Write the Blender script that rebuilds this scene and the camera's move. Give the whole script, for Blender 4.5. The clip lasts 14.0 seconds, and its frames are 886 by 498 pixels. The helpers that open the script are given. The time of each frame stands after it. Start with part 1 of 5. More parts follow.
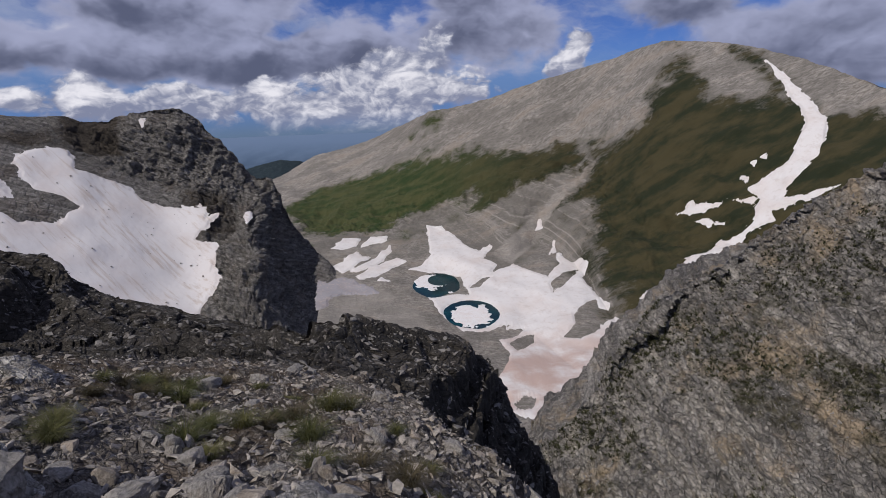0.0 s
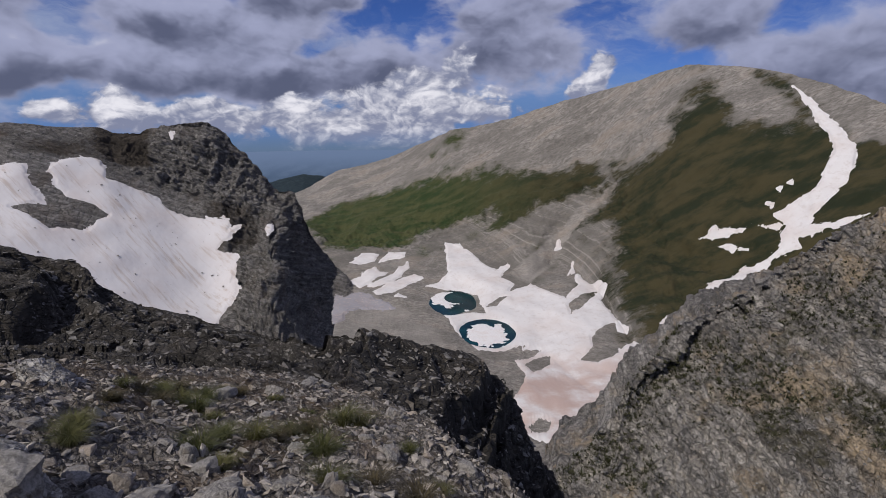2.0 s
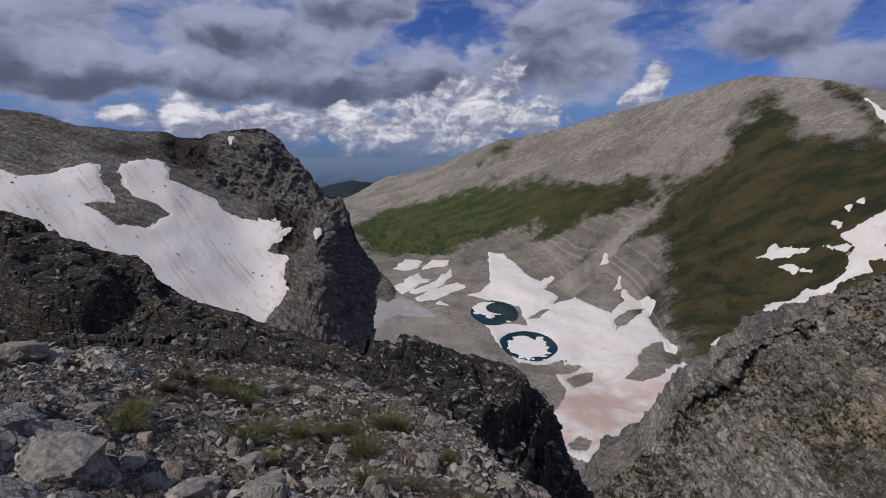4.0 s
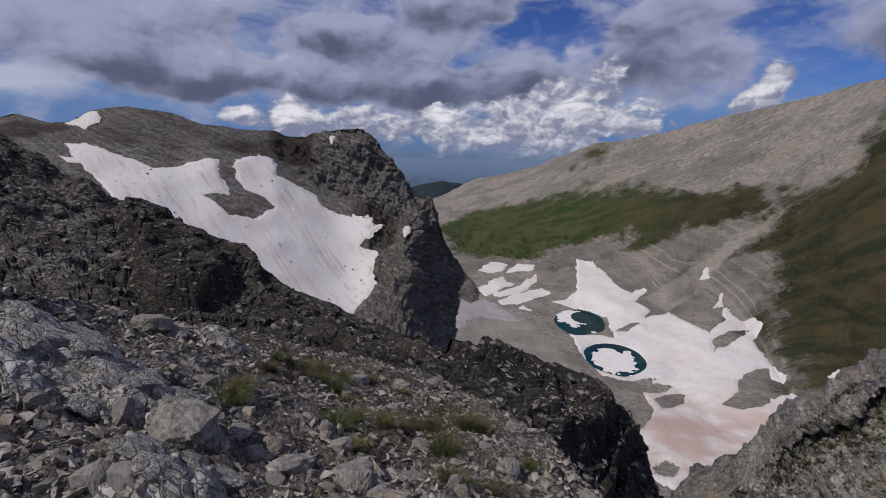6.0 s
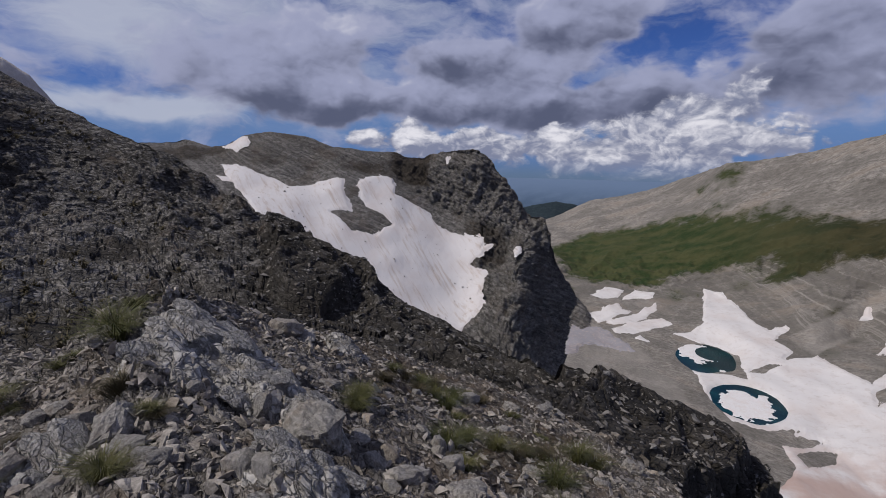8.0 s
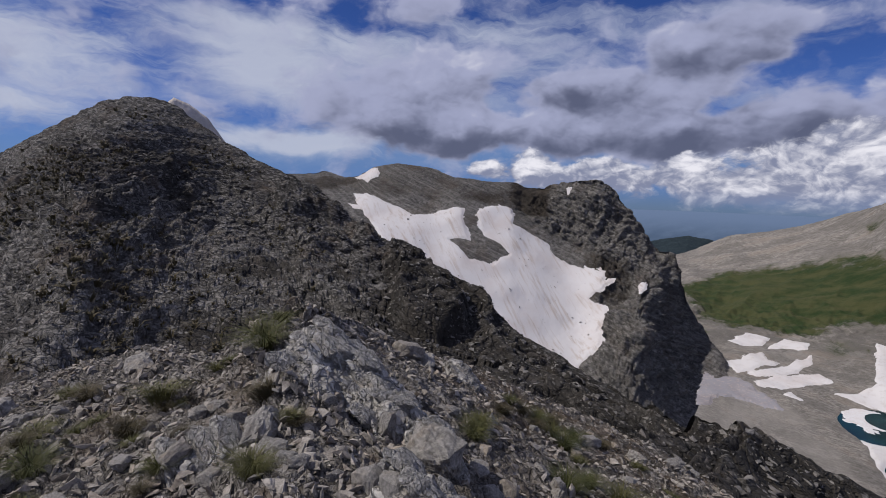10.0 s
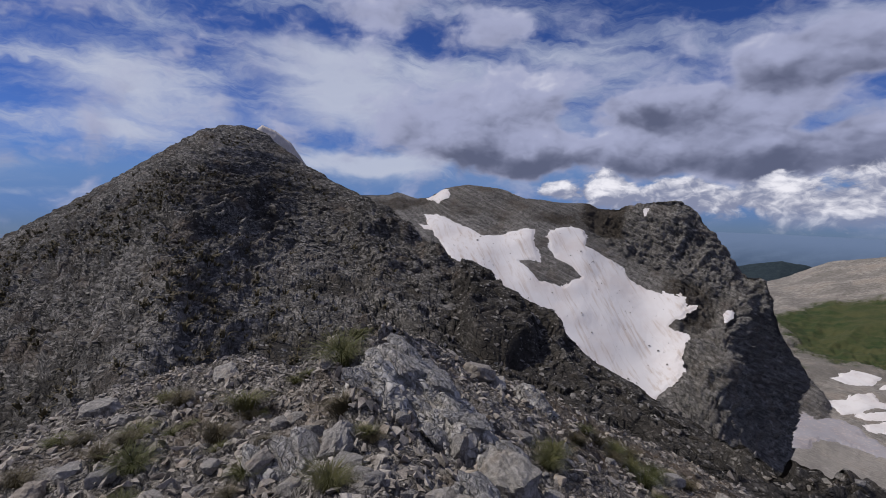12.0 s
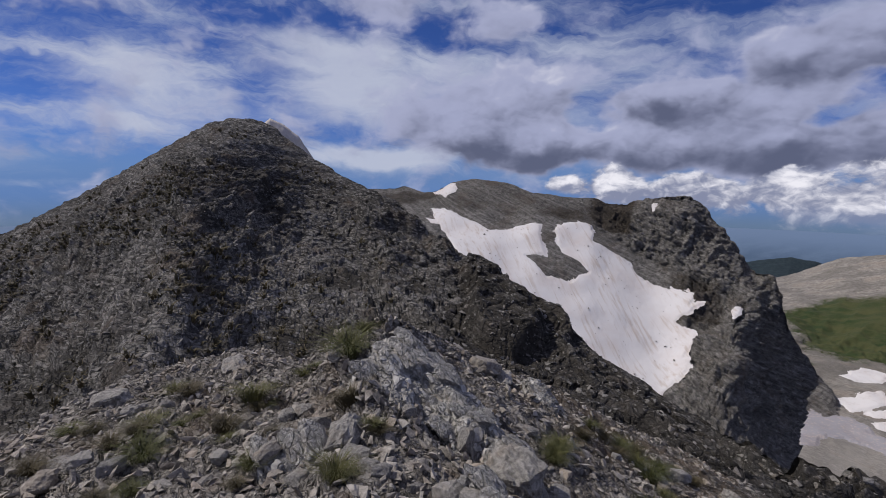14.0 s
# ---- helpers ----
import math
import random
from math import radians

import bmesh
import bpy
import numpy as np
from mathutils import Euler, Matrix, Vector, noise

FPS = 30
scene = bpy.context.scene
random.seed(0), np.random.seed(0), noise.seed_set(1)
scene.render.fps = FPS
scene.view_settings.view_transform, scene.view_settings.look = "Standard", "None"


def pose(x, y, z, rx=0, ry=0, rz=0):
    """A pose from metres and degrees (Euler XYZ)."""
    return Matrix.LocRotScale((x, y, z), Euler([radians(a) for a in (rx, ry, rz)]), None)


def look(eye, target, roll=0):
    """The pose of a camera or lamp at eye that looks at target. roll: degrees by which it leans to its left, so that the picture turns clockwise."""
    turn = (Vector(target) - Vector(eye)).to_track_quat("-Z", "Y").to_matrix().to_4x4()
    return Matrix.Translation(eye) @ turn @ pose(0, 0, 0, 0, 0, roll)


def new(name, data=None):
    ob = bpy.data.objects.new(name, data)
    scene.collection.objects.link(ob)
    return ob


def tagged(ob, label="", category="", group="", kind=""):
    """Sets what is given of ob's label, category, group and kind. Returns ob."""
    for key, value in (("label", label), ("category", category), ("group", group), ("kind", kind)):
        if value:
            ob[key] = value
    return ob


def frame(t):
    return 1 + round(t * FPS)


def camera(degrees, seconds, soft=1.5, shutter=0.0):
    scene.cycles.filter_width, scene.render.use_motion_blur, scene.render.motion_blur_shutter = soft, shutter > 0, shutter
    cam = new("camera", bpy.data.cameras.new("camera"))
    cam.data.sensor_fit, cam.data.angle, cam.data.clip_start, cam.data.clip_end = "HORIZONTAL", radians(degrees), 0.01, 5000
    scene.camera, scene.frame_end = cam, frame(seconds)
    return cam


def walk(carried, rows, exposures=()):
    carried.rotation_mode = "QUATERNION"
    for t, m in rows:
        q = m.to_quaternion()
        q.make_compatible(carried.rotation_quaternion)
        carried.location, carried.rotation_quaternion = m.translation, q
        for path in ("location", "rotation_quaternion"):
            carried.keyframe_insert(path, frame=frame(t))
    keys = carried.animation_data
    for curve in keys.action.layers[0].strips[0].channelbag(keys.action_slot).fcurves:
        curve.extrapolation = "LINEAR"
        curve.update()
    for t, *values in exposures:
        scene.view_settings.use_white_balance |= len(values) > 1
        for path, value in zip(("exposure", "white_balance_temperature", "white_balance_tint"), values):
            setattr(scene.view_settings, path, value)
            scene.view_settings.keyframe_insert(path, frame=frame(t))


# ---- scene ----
cam = camera(83.66, 14.0, soft=0.7)
PATH = [
    (0, pose(-0.000, 0.400, 1.700, 72.75, 1.06, -0.33)),
    (0.5, pose(-0.000, 0.400, 1.700, 73.13, 1.03, -0.27)),
    (1, pose(-0.002, 0.400, 1.700, 73.69, 0.93, 0.02)),
    (1.5, pose(-0.008, 0.400, 1.700, 74.35, 0.79, 0.96)),
    (2, pose(-0.015, 0.400, 1.700, 74.79, -0.00, 2.12)),
    (4.5, pose(-0.066, 0.394, 1.700, 75.81, -0.99, 9.79)),
    (5, pose(-0.084, 0.391, 1.700, 75.59, -1.46, 12.44)),
    (5.5, pose(-0.099, 0.388, 1.700, 75.70, -1.64, 14.70)),
    (6, pose(-0.121, 0.381, 1.700, 75.79, -1.35, 17.88)),
    (6.5, pose(-0.139, 0.375, 1.700, 75.93, -1.21, 20.70)),
    (7, pose(-0.160, 0.367, 1.700, 76.13, -1.31, 23.91)),
    (7.5, pose(-0.183, 0.356, 1.700, 76.90, -1.01, 27.47)),
    (8, pose(-0.204, 0.344, 1.700, 77.83, -0.70, 30.79)),
    (10.5, pose(-0.295, 0.270, 1.700, 81.85, -0.42, 47.67)),
    (11, pose(-0.308, 0.255, 1.700, 82.50, -0.20, 50.46)),
    (11.5, pose(-0.315, 0.247, 1.700, 82.93, -0.06, 51.85)),
    (12, pose(-0.317, 0.244, 1.700, 83.46, -0.34, 52.45)),
    (12.5, pose(-0.318, 0.243, 1.700, 83.42, -0.48, 52.65)),
    (13, pose(-0.319, 0.241, 1.700, 83.46, -0.54, 52.92)),
    (13.5, pose(-0.318, 0.243, 1.700, 83.26, -0.55, 52.63)),
    (14, pose(-0.320, 0.240, 1.700, 82.77, -0.57, 53.26)),
]
walk(cam, PATH, [(0.0, -0.06), (2.0, -0.06), (4.5, -0.17), (7.5, -0.17), (10.5, 0.0), (14.0, 0.02)])


# ---- sky, sun ----
SUN_BEARING, SUN_HEIGHT = 136.0, 51.0
# bearing, height, half width and half height in degrees, weight, brightness
CLOUDS_A = [
    (46.6, 6.0, 9.4, 5.1, 1, -0.25), (42.0, 4.3, 5.8, 2.9, 0.9, -0.2), (29.9, 8.7, 6.2, 2.5, 0.9, 0.05),
    (32.4, 4.6, 6.7, 2.8, 1, 0.1), (23.8, 4.5, 11.2, 4.0, 1.1, -0.1), (16.5, 3.9, 11.7, 3.2, 1.1, -0.3),
    (21.4, 7.7, 4.7, 1.9, 0.8, 0.4), (8.5, 5.2, 6.2, 3.7, 0.9, -0.05), (-5.0, 7.3, 7.2, 5.6, 1.1, -0.15),
    (-2.4, 10.2, 3.8, 2.7, 0.8, 0.25), (1.8, 4.7, 5.4, 3.0, 0.8, 0), (-24.5, 8.8, 6.5, 3.3, 1.1, -0.2),
    (17.8, 11.4, 7.3, 2.3, 0.9, 0.1), (-33.4, 4.7, 9.0, 4.0, 1.1, -0.15)]
CLOUDS_A += [
    (-39.0, 2.0, 4.6, 3.1, 1, -0.1), (23.8, 8.1, 8.3, 2.5, 0.8, -0.15), (52.3, 7.9, 10.6, 4.4, 0.95, 0.45),
    (44.2, 10.9, 7.6, 3.7, 0.9, 0.5), (47.4, 17.4, 6.2, 2.8, 0.55, 0.4), (59.3, 18.9, 6.2, 2.4, 0.7, 0.45),
    (30.0, 8.6, 5.5, 2.7, 0.9, 0.2), (20.8, 12.3, 4.1, 2.6, 0.9, 0.15), (15.4, 13.2, 5.4, 2.9, 1, -0.15),
    (41.5, 4.5, 9.0, 2.8, 0.8, 0.15)]
CLOUDS_B = [
    (-14.1, 3.6, 2.9, 2.7, 1.2, 0.8), (19.0, 0.6, 3.8, 1.7, 0.9, 0.6), (34.3, 0.6, 2.2, 1.6, 0.8, 0.5),
    (16.2, -1.6, 4.6, 2.8, 1.0, 0.55), (10.5, 0.4, 5.4, 3.4, 1.0, 0.5), (2.4, 0.6, 4.2, 3.2, 1.0, 0.6),
    (-0.0, 4.6, 2.6, 2.4, 0.9, 0.6), (28.1, 0.5, 2.6, 1.3, 0.7, 0.4), (31.0, -0.3, 13.0, 2.2, 0.75, 0.05),
    (5.6, -2.6, 5.6, 2.4, 0.8, 0.25), (-3.4, 0.5, 4.2, 2.4, 0.75, 0.3), (5.3, 2.8, 4.6, 2.8, 0.9, 0.45),
    (24.0, -0.8, 4.1, 1.7, 0.7, 0.4), (40.0, -0.1, 2.8, 1.2, 0.6, 0.3)]
CLOUDS_B += [
    (34.1, 1.2, 3.6, 1.8, 0.8, 0.5), (19.1, 0.8, 2.8, 1.4, 0.9, 0.6),
    (40.7, 0.4, 3.1, 1.2, 0.6, 0.4)]
CLOUDS_C = [
    (84.6, 10.8, 12.2, 2.6, 0.7, 0), (81.0, 7.8, 12.7, 3.4, 0.75, 0), (86.7, 5.5, 6.9, 2.4, 0.5, 0),
    (61.3, 3.4, 11.9, 1.7, 0.9, 0), (68.9, 15.6, 10.3, 2.5, 0.5, 0), (58.1, 12.9, 11.8, 3.0, 0.55, 0),
    (89.6, 0.5, 5.1, 0.8, 0.35, 0), (39.4, 13.9, 13.2, 3.2, 0.45, 0), (16.8, 15.5, 7.4, 2.1, 0.5, 0),
    (55.8, 10.0, 12.3, 2.9, 0.6, 0), (58.9, 3.0, 8.8, 2.2, 0.8, 0), (-8.3, 11.0, 15.1, 1.3, 0.35, 0),
    (67.0, 13.0, 11.0, 4.0, 0.85, 0), (64.0, 8.6, 10.0, 3.5, 0.9, 0)]

world = bpy.data.worlds.new("sky")
scene.world = world
world.use_nodes = True


class Graph:
    """Short names for the making of shader nodes."""

    def __init__(self, tree):
        self.t = tree
        tree.nodes.clear()

    def node(self, kind, **inputs):
        n = self.t.nodes.new("ShaderNode" + kind)
        for key, value in inputs.items():
            self.set(n.inputs[int(key[1:]) if key[0] == "i" and key[1:].isdigit() else key.replace("_", " ")], value)
        return n

    def set(self, socket, value):
        if isinstance(value, bpy.types.NodeSocket):
            self.t.links.new(value, socket)
        else:
            socket.default_value = (*value, 1) if socket.type == "RGBA" and len(value) == 3 else value

    def math(self, op, a, b=0.0, c=0.0, clamp=False):
        n = self.node("Math", i0=a, i1=b, i2=c)
        n.operation, n.use_clamp = op, clamp
        return n.outputs[0]

    def vec(self, op, a, b=(0, 0, 0)):
        n = self.node("VectorMath", i0=a, i1=b)
        n.operation = op
        return n.outputs["Value" if op in ("DOT_PRODUCT", "LENGTH") else 0]

    def noise(self, where, scale, detail=6, rough=0.55, warp=0.0):
        return self.node("TexNoise", Vector=where, Scale=scale, Detail=detail, Roughness=rough, Distortion=warp).outputs[0]

    def fade(self, x, a, b):
        n = self.node("MapRange", Value=x)
        n.interpolation_type = "SMOOTHSTEP"
        n.inputs[1].default_value, n.inputs[2].default_value = a, b
        return n.outputs[0]

    def mix(self, f, a, b, kind="MIX"):
        n = self.t.nodes.new("ShaderNodeMix")
        n.data_type, n.blend_type = "RGBA", kind
        for k, v in ((0, f), (6, a), (7, b)):
            self.set(n.inputs[k], v)
        return n.outputs[2]


def drawn(g, where, way, share):
    """Coordinates drawn together along one direction, for streaks."""
    w = tuple(Vector(way).normalized())
    run = g.node("VectorMath", i0=w)
    run.operation = "SCALE"
    g.t.links.new(g.math("MULTIPLY", g.vec("DOT_PRODUCT", where, w), share), run.inputs["Scale"])
    return g.vec("SUBTRACT", where, run.outputs[0])


def sky():
    g = Graph(world.node_tree)
    out, bg, nish = g.node("OutputWorld"), g.node("Background", Strength=1.0), g.node("TexSky")
    nish.sky_type, nish.sun_disc = "NISHITA", False
    nish.sun_elevation, nish.sun_rotation = radians(SUN_HEIGHT), radians(-SUN_BEARING)
    nish.altitude, nish.dust_density = 2400, 0.4
    way = g.node("TexCoord").outputs["Generated"]
    x, y, z = g.node("SeparateXYZ", Vector=way).outputs
    bearing = g.math("MULTIPLY", g.math("ARCTAN2", g.math("MULTIPLY", x, -1.0), y), 57.2958)
    height = g.math("MULTIPLY", g.math("ARCSINE", z), 57.2958)
    flat = g.vec("MULTIPLY", way, (1, 1, 1.6))
    drift = g.node("TexNoise", Vector=flat, Scale=7.0, Detail=4.0, Roughness=0.6).outputs["Color"]
    drift = g.vec("MULTIPLY", g.vec("SUBTRACT", drift, (0.5, 0.5, 0.5)), (0.10, 0.10, 0.10))
    bent = g.vec("ADD", flat, drift)

    def billows(at, scale, detail):
        """Rounded heaps, 0 to 1."""
        n = g.node("TexVoronoi")
        n.feature, n.normalize = "SMOOTH_F1", True
        for key, value in (("Vector", at), ("Scale", scale), ("Detail", detail), ("Roughness", 0.55), ("Lacunarity", 2.2), ("Smoothness", 0.7)):
            g.set(n.inputs[key], value)
        return g.math("MULTIPLY_ADD", n.outputs["Distance"], -1.6, 1.0)

    to_sun = (-0.010, -0.004, 0.020)
    broad = g.noise(flat, 5.5, 5, 0.5)
    fine = g.noise(bent, 16.0, 9, 0.62)
    soft = g.noise(bent, 8.0, 4, 0.45)
    soft_over = g.noise(g.vec("ADD", bent, (-0.016, -0.006, 0.038)), 8.0, 4, 0.45)
    heaps = billows(bent, 15.0, 2.0)
    heaps_over = billows(g.vec("ADD", bent, to_sun), 15.0, 2.0)
    puff = billows(bent, 30.0, 3.0)
    puff_over = billows(g.vec("ADD", bent, (-0.006, -0.002, 0.012)), 30.0, 3.0)
    combed = drawn(g, g.vec("ADD", way, g.vec("MULTIPLY", drift, (0.9, 0.9, 0.9))), (0.62, 0.76, -0.16), 0.5)
    streak = g.noise(g.vec("MULTIPLY", combed, (1.0, 1.0, 3.2)), 5.0, 9, 0.62, 0.25)
    spot = g.node("CombineXYZ", X=bearing, Y=height, Z=0.0).outputs[0]
    wob = g.node("TexNoise", Vector=flat, Scale=8.0, Detail=4.0)
    spot = g.vec("ADD", spot, g.vec("MULTIPLY", g.vec("SUBTRACT", wob.outputs["Color"], (0.5, 0.5, 0.5)), (9, 4.5, 0)))

    def heap(rows):
        total, lift, bright = 0.0, 0.0, 0.0
        for b, e, wb, we, w, br in rows:
            q = g.vec("MULTIPLY", g.vec("SUBTRACT", spot, (b, e, 0)), (1 / wb, 1 / we, 0))
            f = g.math("SUBTRACT", 1.0, g.math("MULTIPLY", g.vec("DOT_PRODUCT", q, q), 0.7), clamp=True)
            f = g.math("MULTIPLY", f, f)
            total = g.math("MULTIPLY_ADD", f, w, total)
            lift = g.math("MULTIPLY_ADD", f, g.node("SeparateXYZ", Vector=q).outputs[1], lift)
            bright = g.math("MULTIPLY_ADD", f, br, bright)
        return g.math("MINIMUM", total, 1.4), lift, bright

    away = g.math("MAXIMUM", g.fade(height, 19, 40), g.math("MAXIMUM", g.fade(bearing, 98, 130), g.fade(bearing, -46, -70)))
    # wide grey clouds
    total, lift, bright = heap(CLOUDS_A)
    body = g.math("MULTIPLY_ADD", away, 0.3, total)
    rough = g.math("ADD", g.math("MULTIPLY", g.math("SUBTRACT", fine, 0.5), 0.7), g.math("ADD", g.math("MULTIPLY", g.math("SUBTRACT", soft, 0.5), 1.1), g.math("MULTIPLY", g.math("SUBTRACT", heaps, 0.45), 0.5)))
    dense = g.math("ADD", body, rough)
    wide = g.fade(dense, -0.02, 0.58)
    lit = g.math("ADD", g.math("MULTIPLY_ADD", lift, 0.50, 0.33), g.math("MULTIPLY", bright, 0.55))
    lit = g.math("ADD", lit, g.math("MULTIPLY", g.math("SUBTRACT", soft, soft_over), 1.3))
    lit = g.math("ADD", lit, g.math("MULTIPLY", g.math("SUBTRACT", heaps, heaps_over), 0.5))
    lit = g.math("ADD", lit, g.math("MULTIPLY", g.fade(dense, 0.9, 0.3), 0.22))
    grey = g.mix(g.fade(lit, -0.15, 0.75), CLOUD_DARK, CLOUD_PALE)
    grey = g.mix(g.fade(lit, 0.70, 1.35), grey, CLOUD_LIGHT)
    # small bright heaps near the horizon
    total, lift, bright = heap(CLOUDS_B)
    rough = g.math("ADD", g.math("MULTIPLY", g.math("SUBTRACT", puff, 0.5), 0.9), g.math("ADD", g.math("MULTIPLY", g.math("SUBTRACT", heaps, 0.5), 0.7), g.math("MULTIPLY", g.math("SUBTRACT", fine, 0.5), 1.3)))
    dense = g.math("ADD", total, rough)
    small = g.math("MULTIPLY", g.fade(dense, 0.22, 0.72), g.fade(total, 0.02, 0.25))
    lit = g.math("ADD", g.math("MULTIPLY_ADD", lift, 0.45, 0.24), g.math("MULTIPLY", g.math("SUBTRACT", puff, puff_over), 1.15))
    lit = g.math("ADD", lit, g.math("MULTIPLY", g.math("SUBTRACT", heaps, heaps_over), 1.2))
    lit = g.math("ADD", lit, g.math("MULTIPLY", bright, 0.35))
    white = g.mix(g.fade(lit, 0.05, 1.0), CLOUD_SHADE, CLOUD_LIGHT)
    blue = g.vec("MULTIPLY", nish.outputs[0], SKY_TINT)
    thin = g.fade(streak, 0.40, 0.72)
    blue = g.mix(g.math("MULTIPLY", thin, g.math("MULTIPLY_ADD", g.fade(bearing, 20, 60), 0.32, 0.42)), blue, (0.40, 0.45, 0.59))
    haze = g.mix(g.fade(height, -4.5, -0.5), HAZE, (0.115, 0.215, 0.46))
    blue = g.mix(g.fade(height, 6, -1.5), blue, haze)
    # veils of high cloud
    total, lift, bright = heap(CLOUDS_C)
    veil = g.math("MULTIPLY", g.fade(g.math("ADD", total, g.math("ADD", g.math("MULTIPLY", g.math("SUBTRACT", streak, 0.5), 1.7), g.math("MULTIPLY", g.math("SUBTRACT", soft, 0.5), 0.6))), 0.0, 1.05), 0.85)
    color = g.mix(veil, blue, (0.50, 0.535, 0.655))
    color = g.mix(g.math("MULTIPLY", wide, 0.97), color, grey)
    color = g.mix(small, color, white)
    color = g.mix(g.fade(height, -1.0, -5.0), color, haze)
    g.t.links.new(color, bg.inputs["Color"])
    g.t.links.new(bg.outputs[0], out.inputs["Surface"])


HAZE = (0.125, 0.185, 0.285)
SKY_TINT = (0.020, 0.031, 0.066)
CLOUD_DARK, CLOUD_PALE = (0.104, 0.117, 0.190), (0.365, 0.390, 0.56)
CLOUD_SHADE, CLOUD_LIGHT = (0.23, 0.255, 0.375), (0.84, 0.83, 0.90)
sky()
lamp = bpy.data.lights.new("sun", "SUN")
lamp.energy, lamp.angle, lamp.color = 3.3, radians(0.6), (1.0, 0.932, 0.85)
sun_lamp = new("sun", lamp)
s_b, s_h = radians(SUN_BEARING), radians(SUN_HEIGHT)
sun_lamp.matrix_world = look((-math.sin(s_b) * math.cos(s_h) * 100, math.cos(s_b) * math.cos(s_h) * 100, math.sin(s_h) * 100), (0, 0, 0))


# ---- materials ----
def surface(name, rough=0.9):
    m = bpy.data.materials.new(name)
    m.use_nodes = True
    g = Graph(m.node_tree)
    bsdf = g.node("BsdfPrincipled", Roughness=rough)
    bsdf.inputs["Specular IOR Level"].default_value = 0.25
    g.t.links.new(bsdf.outputs[0], g.node("OutputMaterial").inputs["Surface"])
    return m, g, bsdf, g.node("TexCoord").outputs["Object"]


def rock(name, size, dark, light, warm, bump=0.6, earth=0.5, cover="", green=((0.030, 0.042, 0.014), (0.085, 0.080, 0.030)), layers=0.0, dip=(0.1, 0.1, 1.0), by_object=False, islands=False, streaks=None, bands=1.0, slabs=None, strata_on="", draw=0.72, sweep=None, pale_on=""):
    """Weathered limestone; size is that of its larger blotches in metres; cover names an attribute with the share of
    turf, soil or painted shade.
    """
    m, g, bsdf, where = surface(name)
    if by_object:
        info = g.node("ObjectInfo").outputs["Random"]
        where = g.vec("ADD", where, g.node("CombineXYZ", X=g.math("MULTIPLY", info, 91.0), Y=g.math("MULTIPLY", info, 37.0), Z=0.0).outputs[0])
    if islands:
        info = g.node("NewGeometry").outputs["Random Per Island"]
    if streaks:
        plain, where = where, drawn(g, where, streaks, draw)
    broad = g.noise(where, 1 / size, 6, 0.6)
    mid = g.noise(where, (11 if streaks else 6) / size, 8, 0.65, 0.4)
    fine = g.noise(plain if streaks else where, (24 if streaks else 45) / size, 6, 0.75)
    color = g.mix(g.fade(g.math("ADD", g.math("MULTIPLY", mid, 0.65), g.math("MULTIPLY", fine, 0.35)), *((0.37, 0.66) if streaks else (0.36, 0.66))), dark, light)
    if streaks:
        color = g.mix(g.math("MULTIPLY", g.fade(broad, 0.58, 0.40), 0.6), color, dark)
    if layers:
        h = g.vec("DOT_PRODUCT", plain if streaks else where, dip)
        band = g.noise(g.node("CombineXYZ", X=g.math("MULTIPLY", broad, 0.8), Y=0.0, Z=g.math("MULTIPLY", h, layers / size)).outputs[0], 1.0, 6, 0.7)
        if strata_on:
            there = g.node("Attribute")
            there.attribute_name = strata_on
            bands = g.math("MULTIPLY", there.outputs["Fac"], bands)
            color = g.mix(g.math("MULTIPLY", bands, 0.75), color, dark)
        color = g.mix(g.math("MULTIPLY", g.fade(band, 0.53, 0.42), bands), color, g.mix(0.85, color, dark))
        color = g.mix(g.math("MULTIPLY", g.fade(band, 0.53, 0.62), g.math("MULTIPLY", bands, 0.8)), color, light)
    if pale_on:
        loose = g.node("Attribute")
        loose.attribute_name = pale_on
        color = g.mix(g.math("MULTIPLY", loose.outputs["Fac"], 0.5), color, g.mix(fine, g.mix(0.5, dark, light), light))
    slab_relief = None
    if slabs:
        across, thin, contrast = slabs
        w = tuple(Vector(dip).normalized())
        base = g.node("TexCoord").outputs["Object"]
        base = g.vec("ADD", base, g.vec("MULTIPLY", g.node("TexNoise", Vector=base, Scale=0.7 / across, Detail=3.0).outputs["Color"], (across * 0.8,) * 3))
        for k, span in enumerate((across, across * 0.36)):
            lain = drawn(g, base, w, 1 - thin)
            cell = g.node("TexVoronoi", Vector=lain, Scale=1 / span, Randomness=1.0)
            rim = g.node("TexVoronoi", Vector=lain, Scale=1 / span, Randomness=1.0)
            rim.feature = "DISTANCE_TO_EDGE"
            tone = g.node("SeparateXYZ", Vector=cell.outputs["Color"]).outputs[0]
            gap = g.fade(rim.outputs["Distance"], 0.0, 0.09)
            color = g.mix(g.math("MULTIPLY", g.fade(tone, 0.62, 0.05), 0.75 * contrast), color, dark)
            color = g.mix(g.math("MULTIPLY", g.fade(tone, 0.60, 1.0), 0.8 * contrast), color, light)
            color = g.mix(g.math("MULTIPLY", g.fade(gap, 0.6, 0.0), 0.5 * contrast), color, g.mix(0.5, dark, (0, 0, 0)))
            step = g.math("MULTIPLY", g.math("MULTIPLY_ADD", tone, 0.9, gap), 0.55 if k else 1.0)
            slab_relief = step if slab_relief is None else g.math("ADD", slab_relief, step)
    color = g.mix(g.math("MULTIPLY", g.fade(broad, 0.50, 0.68), earth), color, warm)
